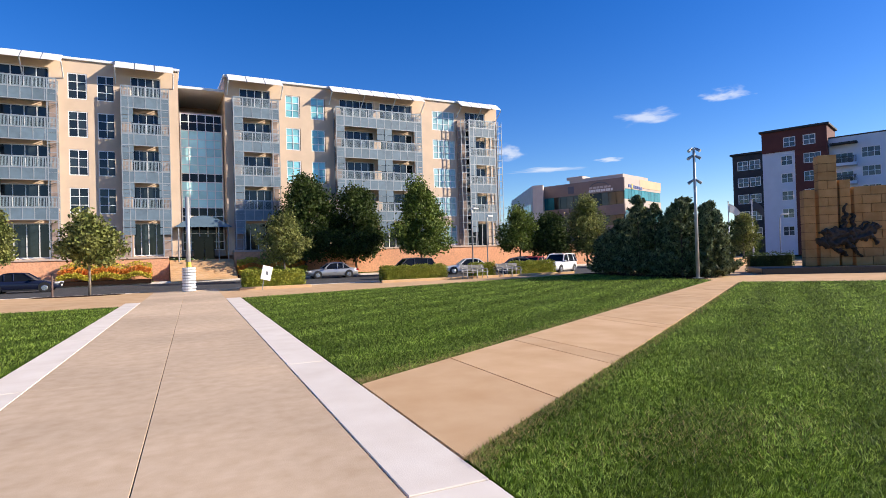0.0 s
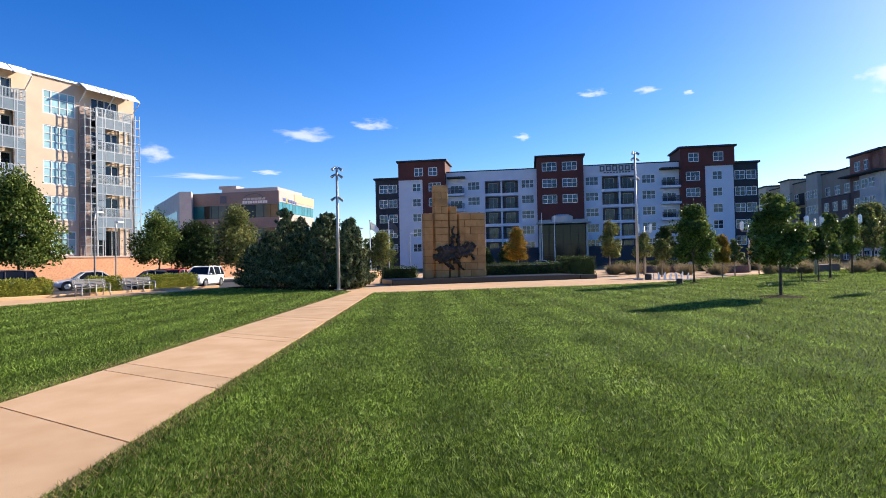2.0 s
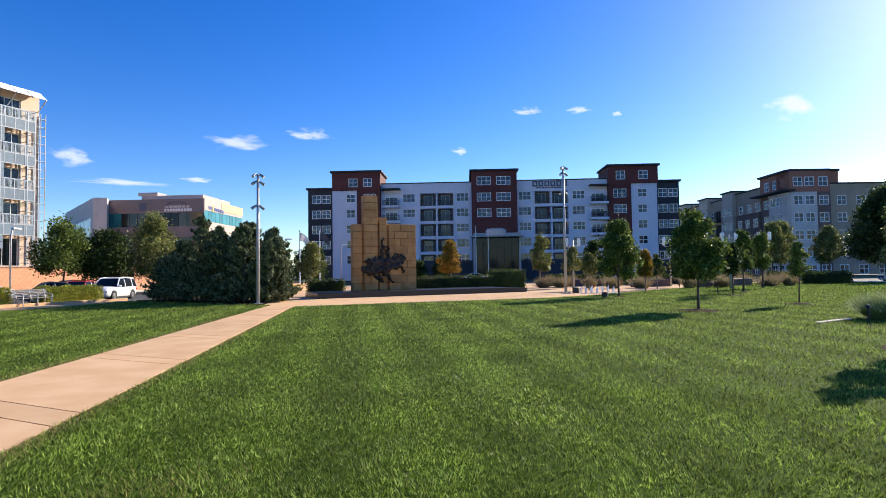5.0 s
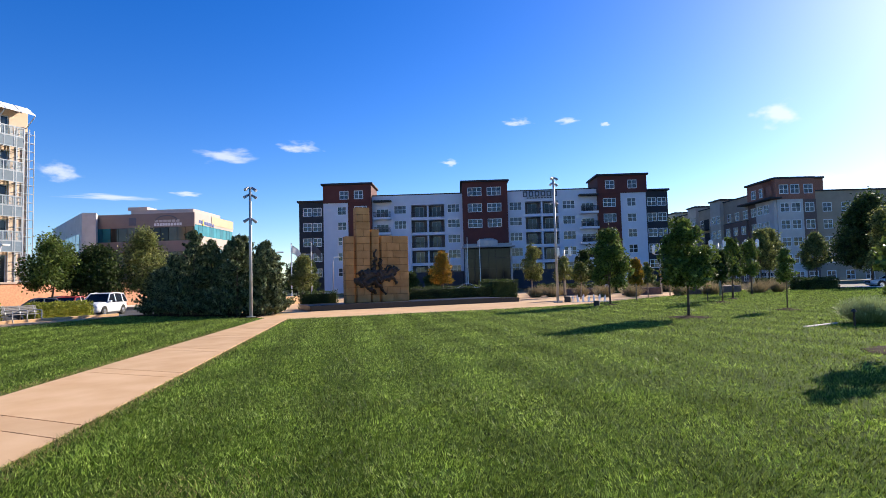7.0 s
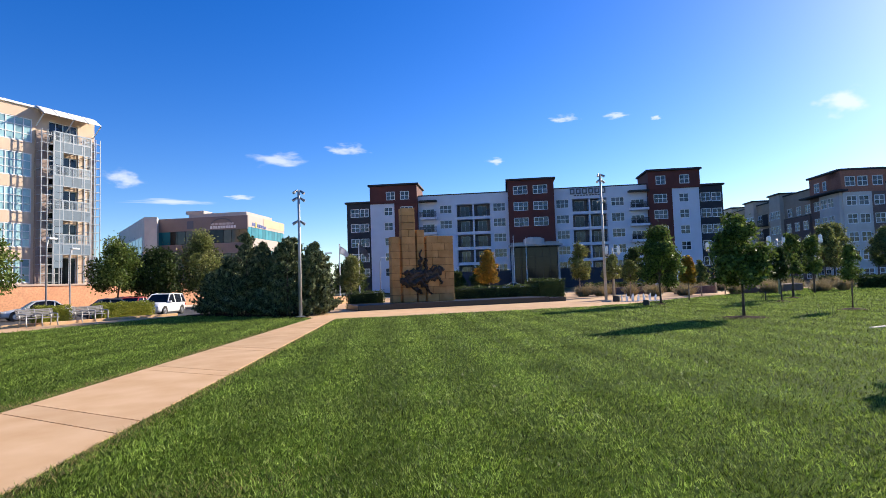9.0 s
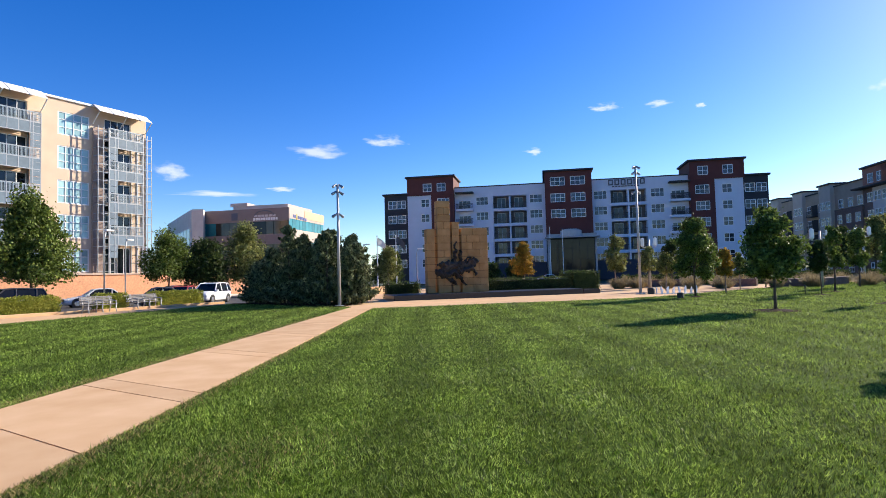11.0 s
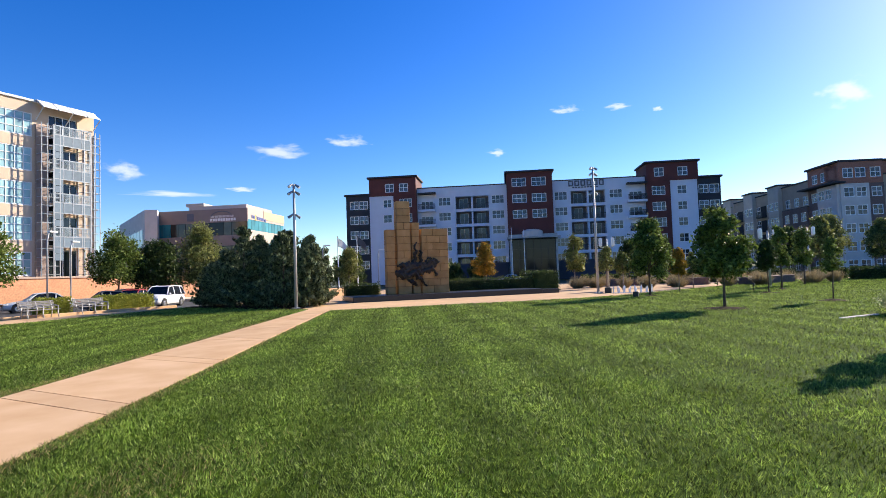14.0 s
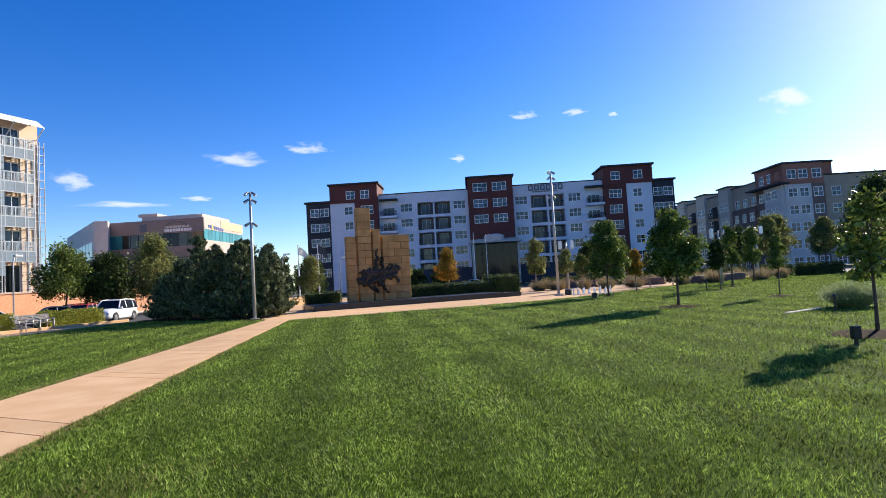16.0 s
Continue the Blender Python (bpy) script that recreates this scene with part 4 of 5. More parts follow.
tree(62, 7.5, 5.0, 2.6, 1.4, LEAFDARK, BARK, "dark green young tree by the street", 2200, 0.2, 18, group=GOLD)
tree(60, 26.5, 5.2, 3.0, 1.2, LEAFGOLD, BARKPALE, "autumn tree with orange and green leaves behind the hedge", 2600, 0.2, 19, group=GOLD)
tree(58.5, 31.5, 4.8, 2.0, 0.8, LEAFOLIVE, BARKPALE, "pale green young tree behind the monument", 2000, 0.19, 20, group=GOLD)
tree(52, 40, 5.3, 3.3, 1.0, LEAFOLIVE, BARKPALE, "pale olive tree behind the low wall", 2800, 0.2, 21, group=GOLD)
ST = "street trees by the grey flats"
tree(80, -7.5, 7.0, 4.0, 1.8, LEAFOLIVE, BARK, "olive green street tree before the grey flats", 2600, 0.26, 31, group=ST)
tree(90, -9.4, 8.0, 5.0, 1.9, LEAFOLIVE, BARK, "olive green street tree before the grey flats", 2800, 0.28, 32, group=ST)
tree(97, -16.2, 7.4, 4.6, 1.9, LEAFOLIVE, BARK, "olive green street tree before the grey flats", 3000, 0.28, 33, group=ST)
tree(74, -4, 6.0, 2.8, 1.6, LEAFDARK, BARK, "dark green street tree before the grey flats", 2400, 0.24, 34, group=ST)
tree(79.6, -18.4, 10.6, 8.4, 1.6, LEAFDARK, BARK, "large dark shade tree beside the street", 9000, 0.34, 35, clumps=60, shape=0.9)
tree(70, -17.2, 8.2, 4.5, 1.5, LEAFOLIVE, BARK, "olive green tree beside the street", 3600, 0.28, 36)
LS = "street trees before the cream building"
tree(-5.0, 36.6, 4.7, 3.8, 1.7, LEAFOLIVE, BARKPALE, "olive green street tree in a mulch bed", 3400, 0.2, 41, group=LS)
tree(-11.2, 44.3, 5.6, 3.4, 1.8, LEAFOLIVE, BARKPALE, "olive green street tree near the kerb", 2800, 0.2, 42, group=LS)
tree(7.4, 50.0, 5.7, 4.9, 1.5, LEAFOLIVE, BARKPALE, "olive green street tree beside the flower bed", 3400, 0.21, 43, group=LS)
tree(11.0, 59.4, 10.8, 8.4, 1.2, LEAFDARK, BARK, "large dark green tree before the brick podium", 6500, 0.3, 44, group=LS, clumps=48)
tree(16.4, 59.4, 9.8, 8.0, 1.2, LEAFDARK, BARK, "large dark green tree before the brick podium", 6500, 0.3, 45, group=LS, clumps=48)
tree(21.3, 52.6, 9.6, 7.0, 1.6, LEAF, BARK, "large green tree beside the street", 6500, 0.28, 46, group=LS, clumps=46)
tree(33.8, 54.0, 6.9, 6.2, 1.6, LEAF, BARK, "round green street tree before the brick wall", 4200, 0.24, 47, group=LS, clumps=34)
tree(37.5, 53.1, 6.3, 6.0, 1.0, LEAFDARK, BARK, "dusky green tree near the office", 4200, 0.26, 48, group=LS, clumps=34)
tree(41.6, 52.0, 8.0, 6.8, 1.0, LEAFOLIVE, BARK, "olive green tree near the office", 4400, 0.25, 49, group=LS, clumps=34)
tree(46.5, 48.5, 6.6, 5.0, 1.0, LEAFOLIVE, BARK, "olive green tree near the office", 3600, 0.25, 50, group=LS, clumps=30)
for i, (x, y, h, w, lf) in enumerate(((58, 49, 6, 2.6, LEAFCONIFER), (61, 46, 5.2, 3, LEAFDARK), (56, 52, 5.0, 2.4, LEAFCONIFER), (66, 52, 5.5, 4, LEAFDARK), (74, 34, 4.0, 3.5, LEAFDARK), (76, 39, 3.2, 4.2, LEAFDARK))):
    tree(x, y, h, w, 0.4, lf, BARK, "dark evergreen tree behind the plaza", 2200, 0.24, 60 + i, shape=0.5, group="evergreens behind the plaza")


def conifer(x, y, h, w, seed):
    """A broad upright evergreen shrub: many leaders clothed in short sprays."""
    rng = np.random.default_rng(seed)
    t = thing("conifer_shrub", pose(x, y, 0), "broad dark green upright conifer shrub on mulch", "shrub", "conifer shrubs beside the path")
    pts = []
    wood = bmesh.new()
    lob = rng.uniform(0.75, 1.2, 6)
    for k in range(150):
        u, a = rng.uniform(0.0, 1) ** 1.25, rng.uniform(0, 6.283)
        ln = (0.5 * w * (1 - u) ** 0.62 * lob[int(a * 6 / 6.2832) % 6] + 0.06) * rng.uniform(0.7, 1.15)
        n = 55
        v = rng.uniform(0.15, 1, n) ** 0.6
        side = rng.normal(0, 0.13, n) * (1.25 - v)
        up = 0.35 * ln * v ** 1.6 - 0.06 * ln + rng.normal(0, 0.05, n)
        pts.append(np.stack([ln * v * math.cos(a) - side * math.sin(a), ln * v * math.sin(a) + side * math.cos(a), 0.08 + (h - 0.25) * u + up], 1))
    part("trunk", tube(wood, [(0, 0, -0.05), (0, 0, h * 0.7)], [0.09, 0.03], 6), BARK, t)
    part("foliage", leaf_mesh("foliage", np.concatenate(pts), 0.2, LEAFCONIFER, rng, up=0.9, aspect=0.34), LEAFCONIFER, t)


for i, (x, y, h, w) in enumerate(((27.0, 31.9, 3.0, 3.2), (26.8, 30.2, 3.9, 3.3), (26.4, 28.0, 5.2, 4.0), (27.2, 26.0, 4.5, 3.2), (26.1, 24.3, 4.7, 3.5), (26.9, 22.7, 3.9, 2.7), (28.4, 24.2, 4.5, 3.0), (28.8, 27.6, 4.3, 3.0), (28.4, 31.5, 3.7, 3.2), (29.6, 25.6, 4.6, 2.2), (27.4, 29.2, 4.7, 3.4), (27.3, 24.9, 4.8, 3.2), (26.6, 26.8, 4.6, 3.2), (26.3, 22.7, 3.7, 2.2))):
    conifer(x, y, h, w, 200 + i)


def hedge(x0, x1, y0, y1, h, leaf, label, m=None, seed=0, size=0.085, dens=520, name="hedge"):
    """A clipped hedge: a leafy skin with uneven top round a dark core."""
    rng = np.random.default_rng(seed)
    t = thing(name, m or pose(0, 0, 0), label, "hedge", "clipped hedges")
    bm = boxes((x0 + 0.12, x1 - 0.12, y0 + 0.12, y1 - 0.12, 0, h - 0.12))
    part("core", bm, leaf, t)
    lx, ly = x1 - x0, y1 - y0
    faces = ((lx * ly, 0), (lx * h, 1), (lx * h, 2), (ly * h, 3), (ly * h, 4))
    pts = []
    for area, f in faces:
        n = int(area * dens)
        a, b, d = rng.uniform(0, 1, n), rng.uniform(0, 1, n), rng.normal(0, 0.05, n)
        wob = 0.05 * np.sin(a * lx * 5 + f) + 0.04 * np.sin(a * lx * 13)
        if f == 0:
            pts.append(np.stack([x0 + lx * a, y0 + ly * b, h + d + wob], 1))
        elif f < 3:
            pts.append(np.stack([x0 + lx * a, (y0 if f == 1 else y1) + d, h * b + wob * b], 1))
        else:
            pts.append(np.stack([(x0 if f == 3 else x1) + d, y0 + ly * a, h * b], 1))
    part("leaves", leaf_mesh("leaves", np.concatenate(pts), size, leaf, rng), leaf, t)
    return t


hedge(2.9, 6.3, 34.3, 36.0, 1.0, LEAFHEDGE, "rounded clipped green hedge in a concrete kerb", seed=1)
hedge(11.6, 16.0, 35.0, 36.3, 0.95, LEAFHEDGE, "clipped green hedge behind the benches", seed=2)
hedge(18.3, 19.9, 35.2, 36.4, 0.95, LEAFHEDGE, "clipped green hedge behind the benches", seed=3)
hedge(21.8, 25.2, 35.4, 36.6, 0.95, LEAFHEDGE, "clipped green hedge behind the benches", seed=4)
for x0, x1, y0, y1 in ((2.6, 6.6, 33.9, 34.15), (11.2, 26.3, 34.55, 34.75)):
    tagged(part("planter_kerb", bevelled(boxes((x0, x1, y0, y1, -0.05, 0.16)), 0.02), TAN), "low tan concrete planter kerb", "kerb")

# ---- monument ----
mon = thing("monument", Matrix.Translation((35.25, 20.38, 0)) @ pose(0, 0, 0, 0, 0, -40.3), "golden stone slab monument on a black granite base", "monument")
part("plinth", bevelled(boxes((-5.1, 9.0, -1.7, 1.6, -0.1, 0.36)), 0.03), GRANITE, mon, "black granite plinth")
part("plinth_end", prism(bmesh.new(), [(9.02, -1.7), (10.4, -1.7), (9.02, 0.6)], -0.1, 0.3), GRANITE, mon)
rng = np.random.default_rng(8)
for x0, x1, h, y0, one in ((-2.3, -1.68, 4.55, 0.12, 1), (-1.55, -0.57, 6.55, 0.0, 2), (-0.43, 0.13, 5.05, 0.1, 1), (0.25, 2.26, 4.6, 0.0, 3)):
    slab = part("slab_core", boxes((x0 + 0.02, x1 - 0.02, y0 + 0.03, y0 + 0.62, 0.36, h + 0.33)), STONEJOINT, mon)
    rows = round(h / 0.51)
    ch = h / rows
    for r in range(rows):
        z0 = 0.36 + r * ch
        if one == 1:
            cuts = [x0, x1]
        elif one == 2:
            cuts = [x0, x0 + (0.5 if r % 2 else 1.0) * (x1 - x0), x1] if r % 2 else [x0, x1]
        else:
            s = 0.95
            cuts = [x0] + [x for x in np.arange(x0 + (0.4 if r % 2 else 0.85), x1 - 0.3, s)] + [x1]
        for a, b in zip(cuts, cuts[1:]):
            if b - a < 0.05:
                continue
            o = rng.uniform(-0.02, 0.015)
            part("stone_block", bevelled(boxes((a + 0.012, b - 0.012, y0 - 0.02 + o, y0 + 0.65, z0 + 0.012, z0 + ch - 0.012)), 0.012), STONE, slab)
# bronze relief: one plain sheet raised along sweeping strokes
STROKES = [((-1.45, 1.75), (-0.9, 2.25), (0.6, 2.35), 0.34, 0.26), ((-1.35, 2.35), (-0.6, 2.55), (0.3, 2.3), 0.2, 0.3), ((-1.2, 1.6), (-0.2, 1.95), (1.0, 2.0), 0.28, 0.3),
           ((-1.35, 1.75), (-1.05, 1.35), (-0.45, 1.15), 0.1, 0.34), ((-0.75, 1.35), (-0.42, 1.15), (-0.28, 0.88), 0.085, 0.36), ((-0.35, 1.8), (-0.05, 1.45), (0.3, 1.25), 0.11, 0.36),
           ((0.1, 1.4), (0.32, 1.2), (0.42, 0.95), 0.08, 0.38), ((-0.35, 2.4), (-0.28, 2.9), (-0.2, 3.45), 0.12, 0.24), ((-0.22, 3.2), (-0.3, 3.6), (-0.2, 3.95), 0.06, 0.2),
           ((0.05, 2.4), (0.2, 2.8), (0.12, 3.3), 0.1, 0.26), ((0.4, 2.2), (0.75, 2.5), (1.1, 2.75), 0.15, 0.26), ((0.6, 2.3), (1.1, 2.4), (1.4, 2.55), 0.3, 0.2),
           ((0.9, 2.2), (1.2, 2.0), (1.25, 1.65), 0.16, 0.22), ((0.45, 2.6), (0.6, 2.8), (0.95, 2.85), 0.08, 0.2)]
gx, gz = np.meshgrid(np.linspace(-1.75, 1.65, 103), np.linspace(0.75, 4.15, 103))
hgt = np.zeros_like(gx)
wx = gx + 0.05 * np.sin(11 * gz + 4 * gx) + 0.03 * np.sin(23 * gz - 7 * gx)
wz = gz + 0.06 * np.sin(12 * gx + 3 * gz) + 0.03 * np.sin(27 * gx)
for p0, p1, p2, wd, dp in STROKES:
    for u in np.linspace(0, 1, 40):
        cx, cz = [(1 - u) ** 2 * a + 2 * u * (1 - u) * b + u * u * c for a, b, c in zip(p0, p1, p2)]
        rr = wd * (0.55 + 0.9 * u * (1 - u) + 0.25 * (1 - u))
        k = 1 - ((wx - cx) ** 2 + (wz - cz) ** 2) / rr ** 2
        hgt = np.maximum(hgt, dp * np.sqrt(np.clip(k, 0, 1)))
hgt *= 0.85 + 0.2 * np.sin(7 * gx + 11 * gz + 3 * np.sin(5 * gx)) + 0.15 * np.sin(13 * gz - 9 * gx + 2 * np.sin(6 * gz))
bm = bmesh.new()
vg = [[bm.verts.new((gx[r_, c_], 0.12 - max(hgt[r_, c_], 0) * 1.25 - 0.12 * (hgt[r_, c_] > 0.03), gz[r_, c_])) for c_ in range(103)] for r_ in range(103)]
for r_ in range(102):
    for c_ in range(102):
        if max(hgt[r_, c_], hgt[r_ + 1, c_], hgt[r_, c_ + 1], hgt[r_ + 1, c_ + 1]) > 0.03:
            bm.faces.new((vg[r_][c_], vg[r_][c_ + 1], vg[r_ + 1][c_ + 1], vg[r_ + 1][c_]))
bmesh.ops.delete(bm, geom=[v for v in bm.verts if not v.link_faces], context="VERTS")
tagged(part("relief_sculpture", bm, BRONZE, smooth=True, m=mon.matrix_basis.copy()), "dark bronze relief sculpture on the stone monument", "sculpture")
mm2 = mon.matrix_basis
hedge(-5.0, -2.4, 1.7, 2.7, 1.15, LEAFDARK, "dark clipped hedge behind the monument base", m=mm2.copy(), seed=11, dens=200)
hedge(2.4, 10.4, 1.9, 3.0, 1.2, LEAFDARK, "dark clipped hedge behind the monument base", m=mm2.copy(), seed=12, dens=200)
hedge(10.4, 13.0, 2.2, 4.4, 1.6, LEAFDARK, "dark clipped hedge at the end of the base", m=mm2.copy(), seed=13, dens=200)
# low brick wall at the back of the path
tagged(part("low_wall", bevelled(boxes((30.5, 36.2, 34.2, 34.6, -0.1, 0.9)), 0.02), BROWNWALL), "low brown brick wall behind the path", "wall")
tagged(part("low_wall", bevelled(boxes((37.5, 44.5, 33.6, 34.0, -0.1, 0.7)), 0.02), TAN), "low tan concrete wall beside the street", "wall")


# ---- lamps and poles ----
def flood_mast(x, y, h, label):
    t = thing("floodlight_mast", pose(x, y, 0, 0, 0, -35), label, "lamp post", "floodlight masts")
    part("pole", tube(bmesh.new(), [(0, 0, -0.05), (0, 0, h)], [0.095, 0.065], 12), POLE, t, smooth=True)
    part("base_plate", bevelled(boxes((-0.22, 0.22, -0.22, 0.22, 0, 0.06)), 0.01), POLE, t)
    for z, k in ((h - 0.05, 0), (h - 0.45, 1), (h - 1.75, 2)):
        part("cross_arm", tube(bmesh.new(), [(-0.2, 0, z), (0.2, 0, z)], [0.03, 0.03], 6), POLE, t)
        for s in (-1, 1):
            bm = tube(bmesh.new(), [(0, -0.2, 0), (0, -0.02, 0), (0, 0.16, 0)], [0.085, 0.07, 0.035], 10)
            fl = part("floodlight", bm, GREYMETAL, t, m=pose(0.16 * s, 0, z, 35, 0, s * (50 + 25 * k)))
            part("lens", tube(bmesh.new(), [(0, -0.215, 0), (0, -0.2, 0)], [0.078, 0.078], 10), HEADLAMP, fl)
    return t


flood_mast(24.75, 22.05, 6.97, "tall grey floodlight mast beside the conifers")
flood_mast(39.6, 8.9, 8.6, "tall grey floodlight mast at the plaza edge")
tagged(part("junction_box", bevelled(boxes((39.75, 40.2, 8.1, 8.5, 0, 0.38)), 0.02), BLACK), "black electrical box beside the mast", "box")
tagged(part("junction_box", bevelled(boxes((34.2, 34.5, 5.4, 5.7, 0, 0.3)), 0.02), BLACK), "black electrical box at the lawn edge", "box")


def lantern(x, y, h, label):
    t = thing("street_lamp", pose(x, y, 0, 0, 0, -60), label, "lamp post", "twin lantern lamps")
    part("pole", tube(bmesh.new(), [(0, 0, -0.05), (0, 0, h)], [0.09, 0.06], 10), POLE, t, smooth=True)
    part("arm", tube(bmesh.new(), [(-0.55, 0, h - 0.65), (0.55, 0, h - 0.65)], [0.035, 0.035], 6), POLE, t)
    for s in (-0.55, 0.55):
        part("lantern", tube(bmesh.new(), [(s, 0, h - 0.6), (s, 0, h - 0.5), (s, 0, h + 0.1), (s, 0, h + 0.2)], [0.07, 0.16, 0.16, 0.05], 8), HEADLAMP, t, "frosted white lantern")


lantern(48.0, -1.4, 4.0, "grey street lamp with two white lanterns")
lantern(51.5, 10.8, 4.2, "grey street lamp with two white lanterns")
lantern(60.5, -4.8, 4.6, "grey street lamp with two white lanterns")
lantern(55.5, 3.0, 4.2, "grey street lamp with two white lanterns")


def street_light(x, y, h, ang):
    t = thing("street_light", pose(x, y, ROAD, 0, 0, ang), "tall grey street light with one curved arm", "lamp post", "street lights")
    part("pole", tube(bmesh.new(), [(0, 0, 0), (0, 0, h * 0.9), (0.15, 0, h)], [0.065, 0.055, 0.045], 8), POLE, t, smooth=True)
    part("head", bevelled(boxes((0.1, 0.85, -0.14, 0.14, h - 0.04, h + 0.1)), 0.03), WHITEMETAL, t)


street_light(23.9, 46.4, 6.1, 20)
street_light(26.9, 49.0, 5.6, 20)
street_light(58.5, 40.5, 5.2, -40)
street_light(50.5, 42.5, 5.6, -40)
for x, y, h in ((87.5, 34.1, 9.0), (88.2, 32.2, 8.6), (55, 44, 6.6), (57, 42.6, 6.8)):
    t = thing("flagpole", pose(x, y, 0), "slender pale metal flagpole beside the street", "flagpole", "flagpoles")
    part("pole", tube(bmesh.new(), [(0, 0, -0.2), (0, 0, h)], [0.09, 0.05], 8), WHITEMETAL, t)
    part("finial", tube(bmesh.new(), [(0, 0, h), (0, 0, h + 0.1), (0, 0, h + 0.16)], [0.05, 0.08, 0.02], 8), CHROME, t)
def flag(x, y, z, m_, label):
    """A limp cloth hanging from the top of its pole."""
    bm = bmesh.new()
    g = [[bm.verts.new((0.05 + 0.16 * i, 0.1 * math.sin(1.1 * i + 0.4 * j), -0.16 * j - 0.05 * i - 0.012 * i * i)) for j in range(7)] for i in range(8)]
    for i in range(7):
        for j in range(6):
            bm.faces.new((g[i][j], g[i + 1][j], g[i + 1][j + 1], g[i][j + 1]))
    bmesh.ops.solidify(bm, geom=list(bm.faces), thickness=0.01)
    tagged(part("flag", bm, m_, smooth=True, m=pose(x, y, z, 0, 0, -40)), label, "flag", "flags")


flag(55, 44, 6.5, WHITEMETAL, "limp white cloth flag hanging from a pole")
flag(57, 42.6, 6.7, SIGNDARK, "limp dark cloth flag hanging from a pole")
t = thing("banner_pole", pose(0.0, 35.8, 0), "pale steel pole in a slatted metal collar", "pole")
part("pole", tube(bmesh.new(), [(0, 0, -0.05), (0, 0, 5.45)], [0.12, 0.12], 12), POLE, t, smooth=True)
for i in range(9):
    part("ring", tube(bmesh.new(), [(0, 0, 0.02 + i * 0.155), (0, 0, 0.13 + i * 0.155)], [0.36 + 0.02 * (i % 2), 0.36 + 0.02 * (i % 2)], 18), WHITEMETAL, t)
part("core", tube(bmesh.new(), [(0, 0, 0), (0, 0, 1.36)], [0.31, 0.31], 14), GREYMETAL, t)
part("ribbon", tube(bmesh.new(), [(0, 0, 1.42), (0, 0, 1.7)], [0.15, 0.13], 10), SIGNYELLOW, t)
t = thing("notice_sign", pose(3.75, 33.4, 0, 0, 0, 20), "small tilted white notice sign on a stake", "sign")
part("stake", tube(bmesh.new(), [(0, 0, 0), (0.18, 0, 0.95)], [0.025, 0.025], 6), GREYMETAL, t)
part("board", bevelled(boxes((-0.3, 0.3, -0.02, 0.02, 0, 0.8)), 0.01), WHITEMETAL, t, m=pose(0.18, -0.03, 0.55, 0, 14, 0))
part("writing_bar", boxes((-0.06, 0.08, -0.028, -0.022, 0.3, 0.5)), SIGNDARK, t, m=pose(0.18, -0.03, 0.55, 0, 14, 0))
tagged(part("sign_post", tube(bmesh.new(), [(-6.6, 36.0, 0), (-6.6, 36.0, 1.3)], [0.05, 0.05], 8), BROWNWALL), "short brown post beside the sidewalk", "post")
t = thing("ground_floodlight", pose(13.65, -2.55, 0, 0, 0, 30), "black landscape floodlight on the lawn beside a tree", "floodlight")
part("housing", bevelled(boxes((-0.07, 0.07, -0.07, 0.07, 0.12, 0.34)), 0.02), BLACK, t)
part("stem", tube(bmesh.new(), [(0, 0, 0), (0, 0, 0.18)], [0.035, 0.035], 8), BLACK, t)
part("visor", bevelled(boxes((-0.07, 0.07, -0.08, 0.07, 0.335, 0.35)), 0.008), BLACK, t)
for x, y in ((21.2, -3.6), (39.2, -0.3)):
    t = thing("path_light", pose(x, y, 0), "short black bollard light on the lawn", "lamp", "bollard lights")
    part("post", tube(bmesh.new(), [(0, 0, 0), (0, 0, 0.42)], [0.03, 0.03], 6), BLACK, t)
    part("cap", tube(bmesh.new(), [(0, 0, 0.42), (0, 0, 0.5)], [0.08, 0.03], 8), BLACK, t)
# low concrete edge at the lavender shrub
tagged(part("edging", bevelled(boxes((-0.9, 0.9, -0.06, 0.06, 0, 0.035)), 0.01), WHITECON, m=pose(21.5, -2.85, 0, 0, 0, -36)), "short pale concrete edging in the lawn", "edging")


def tuft(x, y, r, h, mat_, label, name, seed, n=900, blade=0.02):
    """A mound of thin arching stems."""
    rng = np.random.default_rng(seed)
    a, q = rng.uniform(0, 6.283, n), np.sqrt(rng.uniform(0, 1, n))
    b = np.stack([0.35 * r * q * np.cos(a), 0.35 * r * q * np.sin(a), np.zeros(n)], 1)
    tip = np.stack([r * q * np.cos(a), r * q * np.sin(a), h * (1 - 0.4 * q ** 2) * rng.uniform(0.6, 1.1, n)], 1)
    s = np.stack([-np.sin(a + rng.normal(0, 0.6, n)), np.cos(a), np.zeros(n)], 1) * blade
    me = raw_mesh(name, np.stack([b - s, b + s, tip], 1), 3, mat_)
    t = thing(name, pose(x, y, 0), label, "plant", "ornamental grasses")
    part("foliage", me, mat_, t)
    pts = tip * rng.uniform(0.5, 1.0, (n, 1))
    part("leaves", leaf_mesh("leaves", pts, 0.09, mat_, rng, up=1.0, aspect=0.3), mat_, t)


